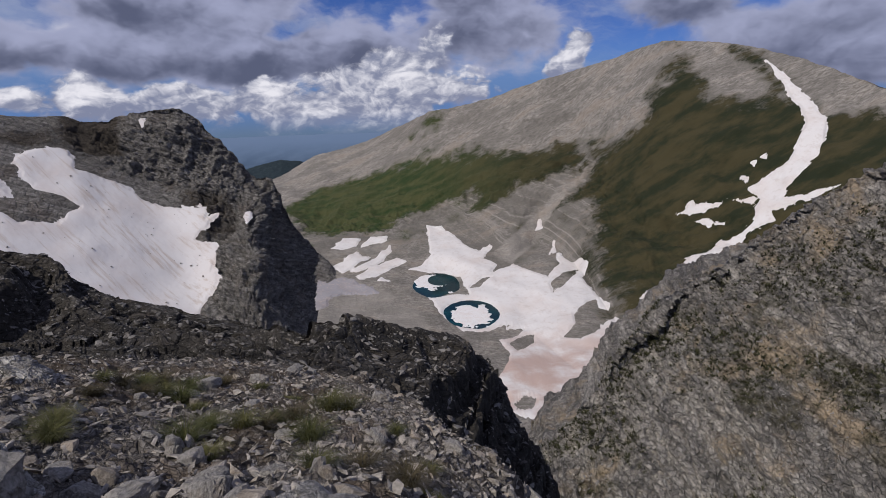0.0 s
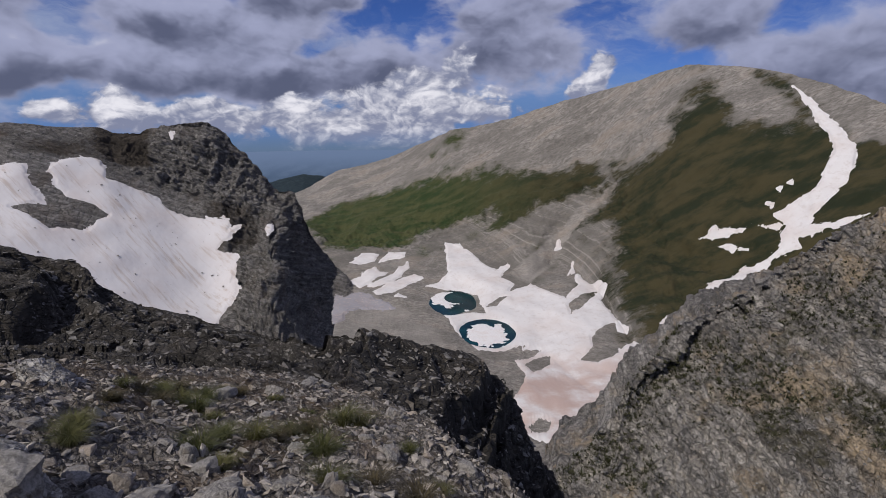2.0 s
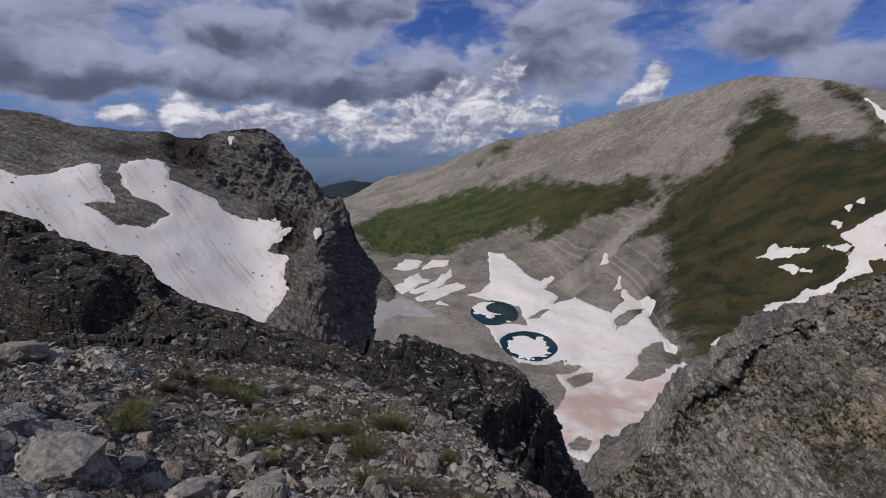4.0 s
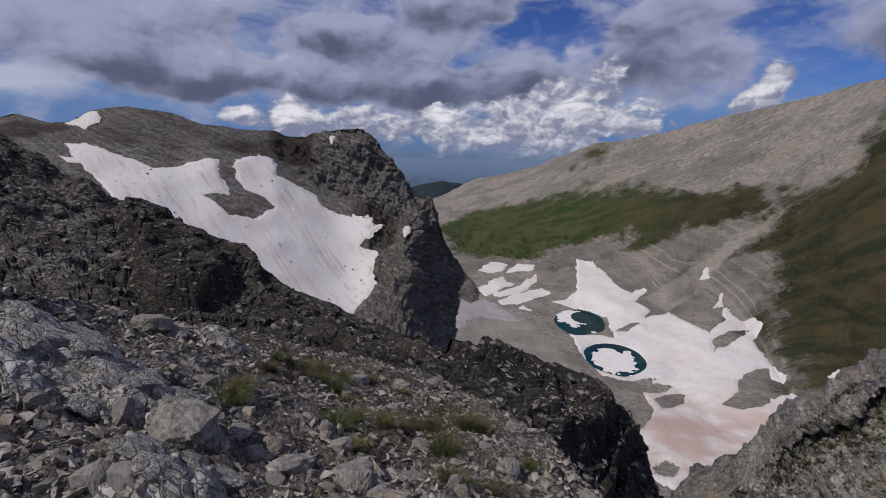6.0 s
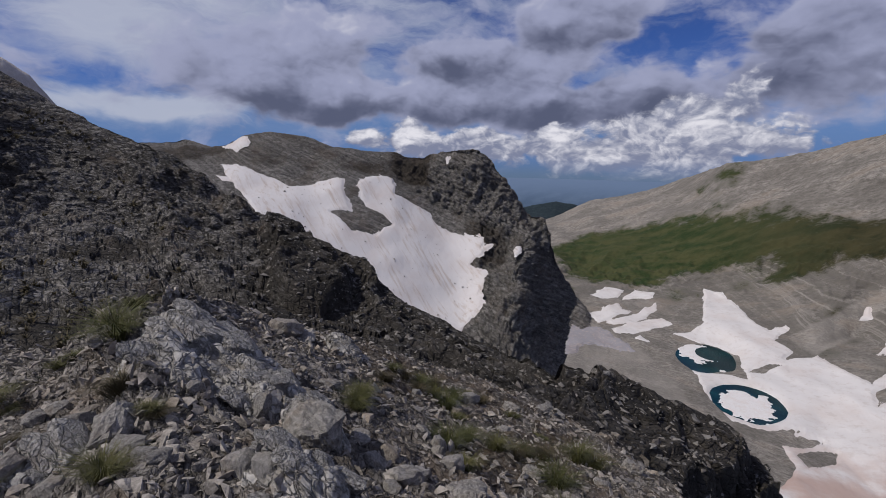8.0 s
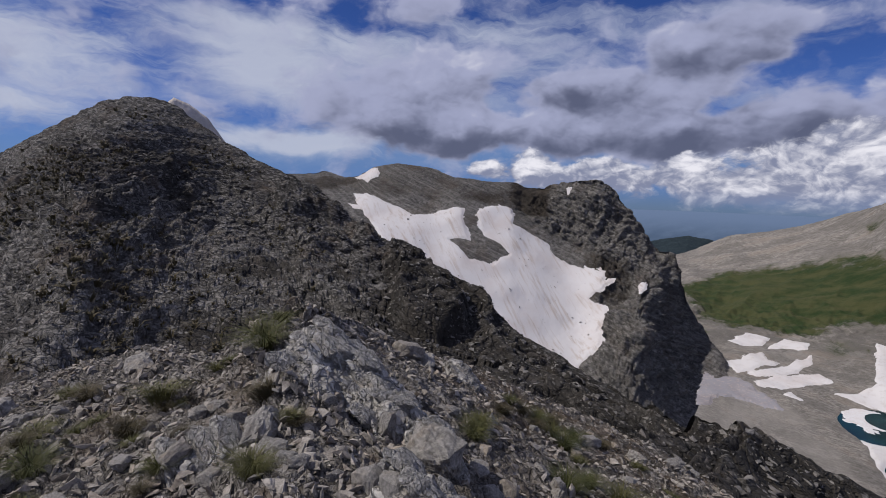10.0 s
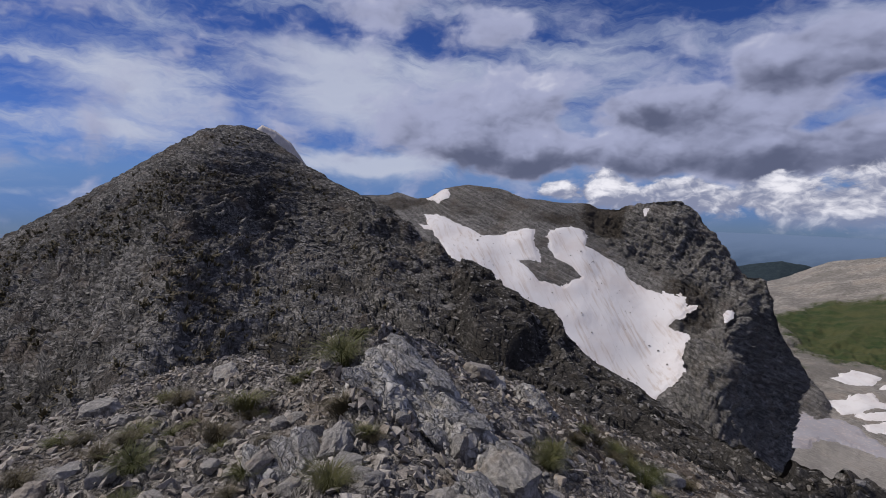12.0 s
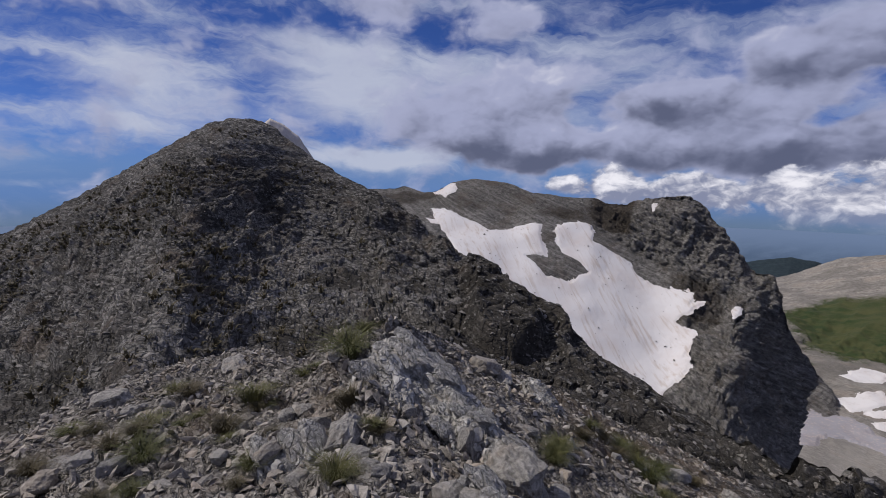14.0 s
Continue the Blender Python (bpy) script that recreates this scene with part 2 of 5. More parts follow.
    if by_object or islands:
        color = g.mix(g.math("MULTIPLY", g.fade(info, 0.72, 1.0), 0.35), color, warm)
        color = g.mix(g.math("MULTIPLY", g.fade(info, 0.45, 0.0), 0.35), color, light)
    lichen = g.fade(g.noise(where, 14 / size, 4, 0.6), 0.62, 0.70)
    color = g.mix(g.math("MULTIPLY", lichen, 0.45), color, dark)
    cells = g.node("TexVoronoi", Vector=g.vec("ADD", where, g.vec("MULTIPLY", g.node("TexNoise", Vector=where, Scale=5 / size).outputs["Color"], (size * .2,) * 3)), Scale=9 / size)
    cells.feature = "DISTANCE_TO_EDGE"
    crack = g.fade(cells.outputs[0], 0.0, 0.10)
    relief = g.math("ADD", g.math("MULTIPLY", mid, 1.0), g.math("ADD", g.math("MULTIPLY", fine, 0.30), g.math("MULTIPLY", crack, 0.10)))
    if cover:
        share = g.node("Attribute")
        share.attribute_name = cover
        edge = g.math("ADD", share.outputs["Fac"], g.math("ADD", g.math("MULTIPLY", g.math("SUBTRACT", mid, 0.5), 1.3), g.math("MULTIPLY", g.math("SUBTRACT", fine, 0.5), 0.5)))
        turf = g.mix(g.fade(g.noise(where, 2.2 / size, 6, 0.6), 0.35, 0.66), *green)
        turf = g.mix(g.math("MULTIPLY", g.fade(g.noise(g.node("TexCoord").outputs["Object"], 0.22 / size, 4), 0.47, 0.64), 0.4), turf, green[1])
        turf = g.mix(g.math("MULTIPLY", g.fade(mid, 0.4, 0.65), 0.5), turf, g.mix(0.5, turf, green[1]))
        if sweep:
            along = g.fade(g.node("SeparateXYZ", Vector=g.node("TexCoord").outputs["Object"]).outputs[0], *sweep[:2])
            turf = g.mix(along, turf, g.mix(g.fade(g.noise(where, 1.3 / size, 6, 0.65), 0.38, 0.62), sweep[2], sweep[3]))
        grown = g.fade(edge, 0.22, 0.80)
        color = g.mix(grown, color, turf)
        relief = g.math("MULTIPLY", relief, g.math("MULTIPLY_ADD", grown, -0.75, 1.0))
    g.set(bsdf.inputs["Base Color"], color)
    b = g.node("Bump", Height=relief, Strength=bump, Distance=size / 14)
    if slab_relief is not None:
        b = g.node("Bump", Height=slab_relief, Strength=0.9, Distance=slabs[0] * 0.22, Normal=b.outputs[0])
    g.t.links.new(b.outputs[0], bsdf.inputs["Normal"])
    return m


def snow(name, size, stain=0.5, FRESH=(0.70, 0.688, 0.69), fall=None):
    m, g, bsdf, where = surface(name, 0.75)
    y = g.node("SeparateXYZ", Vector=where).outputs[1]
    broad, fine = g.noise(where, 1 / size, 6, 0.6), g.noise(where, 9 / size, 6, 0.65)
    runs = g.noise(drawn(g, where, fall, 0.93) if fall else where, 7 / size, 7, 0.7)
    color = g.mix(g.fade(broad, 0.42, 0.72), FRESH, (0.93 * FRESH[0], 0.88 * FRESH[1], 0.85 * FRESH[2]))
    color = g.mix(g.math("MULTIPLY", g.fade(runs, 0.50, 0.68), stain), color, (0.42, 0.36, 0.32))
    color = g.mix(g.math("MULTIPLY", g.fade(fine, 0.66, 0.74), 0.5 * stain), color, (0.25, 0.22, 0.20))
    if size > 60:
        pink = g.math("MULTIPLY", g.fade(y, 980, 760), g.fade(broad, 0.34, 0.58))
        color = g.mix(g.math("MULTIPLY", pink, 0.85), color, (0.44, 0.315, 0.27))
    g.set(bsdf.inputs["Base Color"], color)
    b = g.node("Bump", Height=g.math("ADD", g.math("MULTIPLY", runs, 0.7), g.math("MULTIPLY", fine, 0.4)), Strength=0.35, Distance=size / 50)
    g.t.links.new(b.outputs[0], bsdf.inputs["Normal"])
    return m


def lake_water():
    m, g, bsdf, where = surface("lake_water", 0.06)
    g.set(bsdf.inputs["Base Color"], g.mix(g.fade(g.noise(where, 0.02, 4), 0.35, 0.65), (0.002, 0.020, 0.030), (0.006, 0.042, 0.052)))
    b = g.node("Bump", Height=g.noise(where, 0.6, 4), Strength=0.12, Distance=0.2)
    g.t.links.new(b.outputs[0], bsdf.inputs["Normal"])
    return m


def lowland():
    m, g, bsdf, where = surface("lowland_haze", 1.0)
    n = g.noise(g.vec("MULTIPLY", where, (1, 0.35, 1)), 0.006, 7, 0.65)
    # aerial haze is painted in: base colour fades to the sky's haze blue
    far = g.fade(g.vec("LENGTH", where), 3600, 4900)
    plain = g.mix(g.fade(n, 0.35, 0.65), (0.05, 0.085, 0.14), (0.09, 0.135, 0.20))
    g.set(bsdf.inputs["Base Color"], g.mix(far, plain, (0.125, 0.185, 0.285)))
    return m


def leaf(name, a, b):
    m, g, bsdf, where = surface(name, 0.7)
    r = g.node("ObjectInfo").outputs["Random"]
    isle = g.node("NewGeometry").outputs["Random Per Island"]
    g.set(bsdf.inputs["Base Color"], g.mix(g.math("MULTIPLY", g.math("ADD", r, isle), 0.5), a, b))
    return m


ROCK_FAR = rock("mountain_limestone", 60, (0.125, 0.115, 0.102), (0.360, 0.334, 0.304), (0.240, 0.200, 0.162), 0.7, 0.55, "turf",
                ((0.018, 0.036, 0.010), (0.058, 0.062, 0.024)), streaks=(0.86, -0.05, 0.50), draw=0.68, layers=9, dip=(0.10, -0.12, 0.98), bands=0.6, strata_on="cliff", pale_on="scree",
                sweep=(-150, 450, (0.015, 0.0195, 0.008), (0.047, 0.040, 0.0175)))
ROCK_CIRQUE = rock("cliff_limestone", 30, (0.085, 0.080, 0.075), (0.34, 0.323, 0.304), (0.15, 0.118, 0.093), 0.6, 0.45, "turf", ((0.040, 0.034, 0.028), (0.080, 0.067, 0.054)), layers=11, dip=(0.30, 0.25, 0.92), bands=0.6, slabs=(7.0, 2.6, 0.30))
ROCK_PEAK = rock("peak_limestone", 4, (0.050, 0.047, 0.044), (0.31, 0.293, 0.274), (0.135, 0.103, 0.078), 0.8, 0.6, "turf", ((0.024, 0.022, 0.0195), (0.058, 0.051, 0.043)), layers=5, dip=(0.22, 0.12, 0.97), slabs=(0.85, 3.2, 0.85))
ROCK_SLOPE = rock("slope_limestone", 8, (0.12, 0.113, 0.106), (0.46, 0.428, 0.388), (0.37, 0.297, 0.213), 0.7, 1.0, "turf", ((0.045, 0.045, 0.018), (0.07, 0.06, 0.03)), layers=4, dip=(0.5, -0.2, 0.85), slabs=(1.6, 1.8, 0.40))
ROCK_NEAR = rock("rubble_ground", 0.9, (0.075, 0.067, 0.060), (0.34, 0.318, 0.294), (0.20, 0.148, 0.104), 0.8, 0.5, "turf", ((0.052, 0.040, 0.029), (0.125, 0.092, 0.064)), dip=(0.45, 0.35, 0.82), slabs=(0.16, 2.0, 0.8))
STONE = rock("loose_limestone", 0.5, (0.12, 0.114, 0.107), (0.38, 0.36, 0.338), (0.29, 0.222, 0.155), 0.7, 0.3, by_object=True)
SCREE_STONE = rock("scree_limestone", 0.8, (0.11, 0.100, 0.090), (0.45, 0.413, 0.372), (0.28, 0.215, 0.155), 0.5, 0.35, islands=True)
RUBBLE = rock("rubble_limestone", 2.0, (0.055, 0.052, 0.049), (0.27, 0.256, 0.24), (0.145, 0.112, 0.085), 0.6, 0.35, islands=True)
SLOPE_STONE = rock("slope_rubble_limestone", 3.0, (0.11, 0.104, 0.098), (0.34, 0.322, 0.30), (0.26, 0.21, 0.155), 0.6, 0.4, islands=True)
CRAG = rock("outcrop_limestone", 0.9, (0.26, 0.25, 0.238), (0.54, 0.52, 0.497), (0.33, 0.262, 0.19), 0.6, 0.3, dip=(0.50, 0.30, 0.81), slabs=(0.30, 2.2, 0.14))
PALE_SCREE = rock("pale_scree", 5, (0.44, 0.40, 0.37), (0.56, 0.52, 0.49), (0.52, 0.46, 0.41), 0.3, 0.3)
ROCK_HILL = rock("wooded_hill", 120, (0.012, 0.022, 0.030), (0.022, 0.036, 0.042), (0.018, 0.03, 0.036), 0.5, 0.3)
SNOW_FAR, SNOW_BOWL = snow("old_valley_snow", 90, 0.35, (0.63, 0.61, 0.605)), snow("old_bowl_snow", 40, 0.85, (0.56, 0.545, 0.552), (0.76, -0.35, -0.54))
# dirty foot snow whose grey base colour carries the shade below the cliff
SNOW_SHADED = snow("grey_foot_snow", 50, 0.7, (0.28, 0.27, 0.29))
ICE = snow("floating_ice", 12, 0.6)
WATER, LOWLAND = lake_water(), lowland()
SLOPE_TURF = leaf("slope_turf", (0.022, 0.026, 0.010), (0.060, 0.056, 0.026))
GRASS_BLADE = leaf("dry_green_grass", (0.036, 0.046, 0.012), (0.115, 0.108, 0.040))
SHRUB = leaf("brown_heath", (0.045, 0.040, 0.020), (0.10, 0.080, 0.045))

# ---- landforms: bearing to the left of north, distance and height from the viewpoint ----
def lattice(seed):
    g = np.random.RandomState(seed)
    perm = g.permutation(256)
    return np.concatenate([perm, perm, perm]), g.uniform(-1, 1, 256)


PERM, VALS = lattice(3)


def vnoise(p):
    """Smooth value noise of an array of points, -1 to 1."""
    i = np.floor(p).astype(np.int64)
    f = p - i
    f = f * f * f * (f * (f * 6 - 15) + 10)
    i &= 255
    out = 0.0
    for dx in (0, 1):
        wx = f[..., 0] if dx else 1 - f[..., 0]
        a = PERM[(i[..., 0] + dx) & 255]
        for dy in (0, 1):
            wy = f[..., 1] if dy else 1 - f[..., 1]
            b = PERM[a + ((i[..., 1] + dy) & 255)]
            for dz in (0, 1):
                wz = f[..., 2] if dz else 1 - f[..., 2]
                out = out + VALS[PERM[b + ((i[..., 2] + dz) & 255)]] * wx * wy * wz
    return out


def fbm(p, size, octaves, gain=0.5, ridged=False):
    """Fractal noise whose largest forms are size metres across."""
    total, amp, q = 0.0, 1.0, np.asarray(p, float) / size
    for k in range(octaves):
        n = vnoise(q + 17.3 * k)
        total = total + amp * ((0.5 - 2 * np.abs(n)) if ridged else n)
        amp, q = amp * gain, q * 2.03
    return total


def smooth(a, n, axis):
    """A running mean over about n samples, with the ends held."""
    n = int(n) // 2 * 2 + 1
    if n < 3:
        return a
    pad = [(0, 0)] * a.ndim
    pad[axis] = (n // 2, n // 2)
    c = np.cumsum(np.pad(a, pad, mode="edge"), axis=axis)
    z = np.zeros_like(np.take(c, [0], axis))
    c = np.concatenate([z, c], axis)
    m = a.shape[axis]
    return (np.take(c, range(n, n + m), axis) - np.take(c, range(0, m), axis)) / n


def polar(b, d, z):
    r = np.radians(b)
    return np.stack([-d * np.sin(r), d * np.cos(r), z], -1)


def normals(p):
    n = np.cross(np.gradient(p, axis=1), np.gradient(p, axis=0))
    n /= np.linalg.norm(n, axis=-1, keepdims=True) + 1e-12
    return n * np.where(n[..., 2:] < 0, -1, 1)


def loft(lines, first, last, columns, gaps, rounding=0.1, crest=(), side=0.03):
    """A sheet through lines of (bearing, distance, height), each gap between two lines cut into so many rows."""
    b = np.linspace(first, last, columns)
    ds, zs = [], []
    for k, line in enumerate(lines):
        a = np.array(sorted(line))
        w = columns * (0.006 if k in crest else side)
        ds.append(smooth(smooth(np.interp(b, a[:, 0], a[:, 1]), w, 0), w, 0))
        zs.append(smooth(smooth(np.interp(b, a[:, 0], a[:, 2]), w, 0), w, 0))
    dd, zz = [], []
    for k, n in enumerate(gaps):
        w = (np.arange(n) / n)[:, None]
        dd.append(ds[k] * (1 - w) + ds[k + 1] * w)
        zz.append(zs[k] * (1 - w) + zs[k + 1] * w)
    d, z = np.concatenate(dd + [ds[-1][None]]), np.concatenate(zz + [zs[-1][None]])
    k = rounding * min(gaps)
    d, z = smooth(smooth(d, k, 0), k, 0), smooth(smooth(z, k, 0), k, 0)
    return polar(b[None] + 0 * d, d, z)


def ramp(x, a, b):
    t = np.clip((x - a) / (b - a), 0, 1)
    return t * t * (3 - 2 * t)


def strata(p, step, dip, strength):
    """Ledges of layered rock: how far the face stands out at each layer."""
    h = (p @ np.array(dip)) / step + 0.35 * fbm(p, step * 9, 3)
    f = h - np.floor(h)
    level = np.floor(h).astype(np.int64)
    jut = VALS[level & 255]
    return strength * (0.6 * jut + 0.5 * ramp(f, 0.0, 0.25) - 0.9 * ramp(f, 0.8, 1.0))


def terraces(p, step, dip, share=1.0):
    """How far the ground is raised or cut to lie in steps along its beds."""
    h = (p @ np.array(dip)) / step + 0.55 * fbm(p, step * 7, 3)
    f = h - np.floor(h)
    return step * share * (0.6 + 0.4 * VALS[np.floor(h).astype(np.int64) & 255]) * (ramp(f, 0.62, 0.88) - f)


def blocks(p, size, bed=(0.22, 0.12, 0.97), flat=0.45):
    """Fractured rock: each block's own height, -1 to 1, and how near its joint is, 0 to 1."""
    w = np.array(bed) / np.linalg.norm(bed)
    q = (p + (p @ w)[..., None] * w * (1 / flat - 1)) / size
    q = q + 0.35 * np.stack([vnoise(q * 0.9 + 5), vnoise(q * 0.9 + 55), vnoise(q * 0.9 + 105)], -1)
    q = q.astype(np.float32)
    i = np.floor(q).astype(np.int32)
    first, second, own = np.full(q.shape[:-1], 9.0, np.float32), np.full(q.shape[:-1], 9.0, np.float32), np.zeros(q.shape[:-1], np.float32)
    for dx in (-1, 0, 1):
        for dy in (-1, 0, 1):
            for dz in (-1, 0, 1):
                c = i + np.array([dx, dy, dz], np.int32)
                h = PERM[PERM[PERM[c[..., 0] & 255] + (c[..., 1] & 255)] + (c[..., 2] & 255)]
                o = c + 0.5 + 0.42 * np.stack([VALS[h], VALS[(h + 71) & 255], VALS[(h + 149) & 255]], -1) - q
                d = (o * o).sum(-1).astype(np.float32)
                closer = d < first
                second = np.where(closer, first, np.minimum(second, d))
                facet = o[..., 0] * VALS[(h + 12) & 255] + o[..., 1] * VALS[(h + 201) & 255] + o[..., 2] * VALS[(h + 90) & 255]
                own = np.where(closer, VALS[(h + 33) & 255] + 1.1 * facet, own)
                first = np.where(closer, d, first)
    return own, np.exp(-13 * (np.sqrt(second) - np.sqrt(first)))


def back(line, far, drop):
    return [(b, d + far, z - drop) for b, d, z in line]


E_CREST = [
    (-48.9, 1600, -101), (-40.7, 1700, 4), (-38.8, 1750, 28), (-35.4, 1800, 73), (-31.9, 1860, 112), (-29.1, 1880, 135),
    (-26.1, 1900, 152), (-23.1, 1900, 161), (-20.1, 1950, 139), (-16.3, 1980, 97), (-11.1, 2000, 52), (-5.7, 2050, -8),
    (-1.3, 2080, -49), (1.2, 2100, -63), (3.8, 2250, -109), (8.3, 2350, -193), (14.0, 2450, -258), (17.8, 2500, -355),
    (20.8, 2500, -394)]
E_BREAK = [
    (-50.3, 1300, -234), (-42.9, 1300, -263), (-31.7, 1300, -340), (-25.3, 1320, -364), (-20.4, 1450, -329), (-15.2, 1680, -238),
    (-9.7, 1680, -287), (-3.2, 1680, -326), (2.8, 1750, -357), (8.2, 1720, -405), (14.7, 1750, -425), (21.3, 1750, -389)]
E_FOOT = [
    (-53.3, 1011, -420), (-45.3, 976, -420), (-30.9, 849, -440), (-22.0, 923, -452), (-18.7, 1108, -452), (-15.9, 1301, -440),
    (-11.8, 1493, -420), (-7.9, 1323, -440), (-4.5, 1452, -430), (1.6, 1608, -415), (5.7, 1446, -440), (9.7, 1501, -432),
    (14.9, 1549, -425), (21.9, 1374, -430)]
E_FLOOR = [
    (-54.3, 803, -400), (-46.9, 692, -400), (-31.9, 641, -420), (-19.7, 695, -440), (-15.3, 810, -455), (-10.2, 952, -464),
    (-3.7, 1003, -466), (1.8, 1137, -466), (11.6, 1090, -462), (22.5, 1150, -455)]
E_NEAR = [
    (-56.5, 596, -400), (-33.2, 475, -400), (-16.3, 471, -420), (-8.4, 572, -430), (0.6, 694, -440), (12.3, 750, -440),
    (23.4, 846, -440)]
D_CREST = [
    (6.1, 640, -293), (8.7, 640, -253), (11.9, 620, -222), (14.1, 600, -191), (15.8, 590, -163), (17.1, 570, -123),
    (18.0, 560, -97), (18.8, 560, -78), (20.8, 580, -79), (22.5, 590, -54), (24.0, 595, -33), (26.0, 600, -10),
    (27.4, 600, -3), (29.0, 610, -6), (31.2, 620, -11), (32.9, 640, -16), (35.2, 640, -18), (36.1, 640, -12),
    (38.9, 640, -11), (43.2, 640, -6), (45.8, 660, 5), (49.7, 680, 11), (52.3, 700, 6), (54.2, 740, -7),
    (55.5, 760, -8), (57.8, 790, 3), (58.7, 800, -1), (61.9, 820, -2), (66.9, 840, -18), (81.6, 860, -70)]
D_CLIFF = [
    (6.3, 560, -287), (12.0, 560, -222), (14.4, 560, -205), (16.1, 560, -182), (17.5, 535, -118), (17.5, 545, -156),
    (19.2, 525, -100), (21.1, 520, -93), (23.7, 530, -92), (26.3, 540, -92), (29.6, 560, -88), (32.6, 570, -71),
    (36.3, 590, -40), (42.2, 590, -38), (45.7, 600, -46), (52.2, 620, -35), (58.7, 660, -27), (67.0, 680, -33),
    (81.5, 700, -29)]
D_BOWL = [
    (6.5, 500, -292), (14.7, 500, -221), (17.5, 500, -198), (18.4, 470, -133), (19.1, 490, -174), (21.2, 440, -128),
    (24.6, 430, -149), (27.8, 430, -165), (32.0, 440, -157), (38.3, 450, -135), (48.2, 470, -95), (58.8, 500, -73),
    (81.8, 520, -73)]
D_FOOT = [
    (6.7, 440, -289), (13.3, 440, -219), (15.7, 410, -202), (17.3, 440, -209), (20.6, 400, -179), (27.6, 380, -174),
    (38.0, 380, -163), (58.8, 400, -119), (82.1, 420, -111)]
B_CREST = [
    (-16.8, 32.4, -34.7), (-15.0, 31.4, -26.2), (-12.9, 30.4, -22.8), (-9.4, 28.4, -18.8), (-6.7, 26.9, -14.8), (-3.8, 25.4, -12.1),
    (1.9, 23.9, -9.7), (6.0, 22.9, -8.6), (9.7, 22.4, -7.8), (12.8, 23.9, -8.7), (18.2, 26.4, -10.0), (23.1, 30.3, -11.1),
    (28.4, 33.4, -11.0), (34.7, 36.4, -10.2), (38.4, 38.4, -8.5), (39.5, 40.4, -7.5), (43.0, 42.4, -6.8), (48.3, 46.4, -5.2),
    (51.5, 50.4, -4.9), (54.2, 54.4, -3.0), (59.3, 60.4, 0.2), (64.4, 66.4, 3.0), (68.0, 70.4, 5.7), (72.0, 74.4, 9.9),
    (73.6, 75.4, 10.8), (76.3, 75.4, 10.6), (77.9, 75.4, 10.0), (81.1, 76.4, 7.3), (85.9, 78.3, 3.2), (90.4, 80.3, -0.9),
    (94.4, 82.3, -4.2), (102.6, 85.3, -10.2), (108.7, 90.2, -11.7)]
B_MID = [
    (-15.2, 24.4, -25.8), (-9.6, 22.4, -18.5), (-6.8, 20.9, -14.5), (-3.8, 19.4, -11.3), (2.0, 17.9, -8.4), (10.0, 17.4, -7.0),
    (18.4, 19.4, -7.8), (26.4, 23.4, -8.2), (32.2, 25.4, -8.2), (38.4, 27.4, -7.8), (42.9, 30.4, -7.2), (48.2, 32.4, -6.4),
    (54.1, 37.4, -6.0), (63.2, 46.4, -5.6), (70.5, 50.4, -3.3), (76.1, 45.4, -1.0), (81.3, 38.4, -0.7), (86.2, 44.3, -3.1),
    (94.7, 50.3, -8.0), (102.9, 50.3, -10.2), (109.0, 55.2, -11.5)]
B_BASE = [
    (-16.1, 15.4, -21.6), (-9.9, 14.4, -14.7), (-3.7, 13.4, -10.8), (2.4, 12.4, -8.2), (10.5, 11.9, -6.3), (19.0, 12.4, -6.1),
    (30.4, 13.3, -5.9), (42.7, 18.4, -6.7), (54.1, 20.4, -6.6), (64.6, 22.4, -7.2), (75.5, 24.4, -8.0), (86.8, 18.8, -6.0),
    (95.4, 22.3, -8.3), (103.3, 23.3, -7.5), (109.1, 24.2, -6.6)]
C_CREST = [
    (-59.3, 120.2, 10.1), (-48.2, 104.3, -0.5), (-41.7, 98.3, -8.4), (-38.7, 95.3, -12.5), (-35.8, 92.3, -16.6), (-32.9, 89.3, -20.6),
    (-29.7, 86.3, -24.3), (-25.9, 82.4, -28.7), (-23.8, 77.4, -32.2), (-21.9, 74.4, -34.9), (-20.0, 71.4, -37.4), (-17.5, 68.4, -42.0),
    (-16.3, 66.4, -45.1), (-14.0, 63.4, -48.1), (-13.1, 62.4, -48.5), (-12.0, 60.4, -53.0), (-7.2, 56.4, -64.2)]
C_BASE = [
    (-70.9, 60.1, -41.2), (-57.3, 60.2, -44.2), (-49.0, 60.3, -45.8), (-36.4, 58.3, -50.7), (-23.8, 56.4, -52.6), (-13.6, 50.4, -52.4),
    (-7.7, 40.4, -72.0)]
N_EDGE = [
    (-75.0, 9.2, -1.7), (-33.6, 3.3, -2.8), (-12.5, 4.0, -2.5), (-7.9, 5.0, -2.5), (-2.9, 5.9, -2.8), (6.3, 8.4, -3.5),
    (15.8, 10.4, -4.0), (29.4, 10.8, -3.4), (48.9, 9.9, -1.7), (55.3, 7.9, -0.6), (59.1, 6.9, 0.0), (64.0, 6.9, -0.1),
    (67.8, 7.9, -0.9), (74.8, 9.4, -1.2), (79.7, 10.4, -1.6), (86.5, 10.3, -1.7), (90.3, 9.3, -1.7), (94.2, 9.3, -1.9),
    (102.1, 9.3, -1.8), (108.0, 9.2, -1.7), (285.0, 9.2, -1.7)]
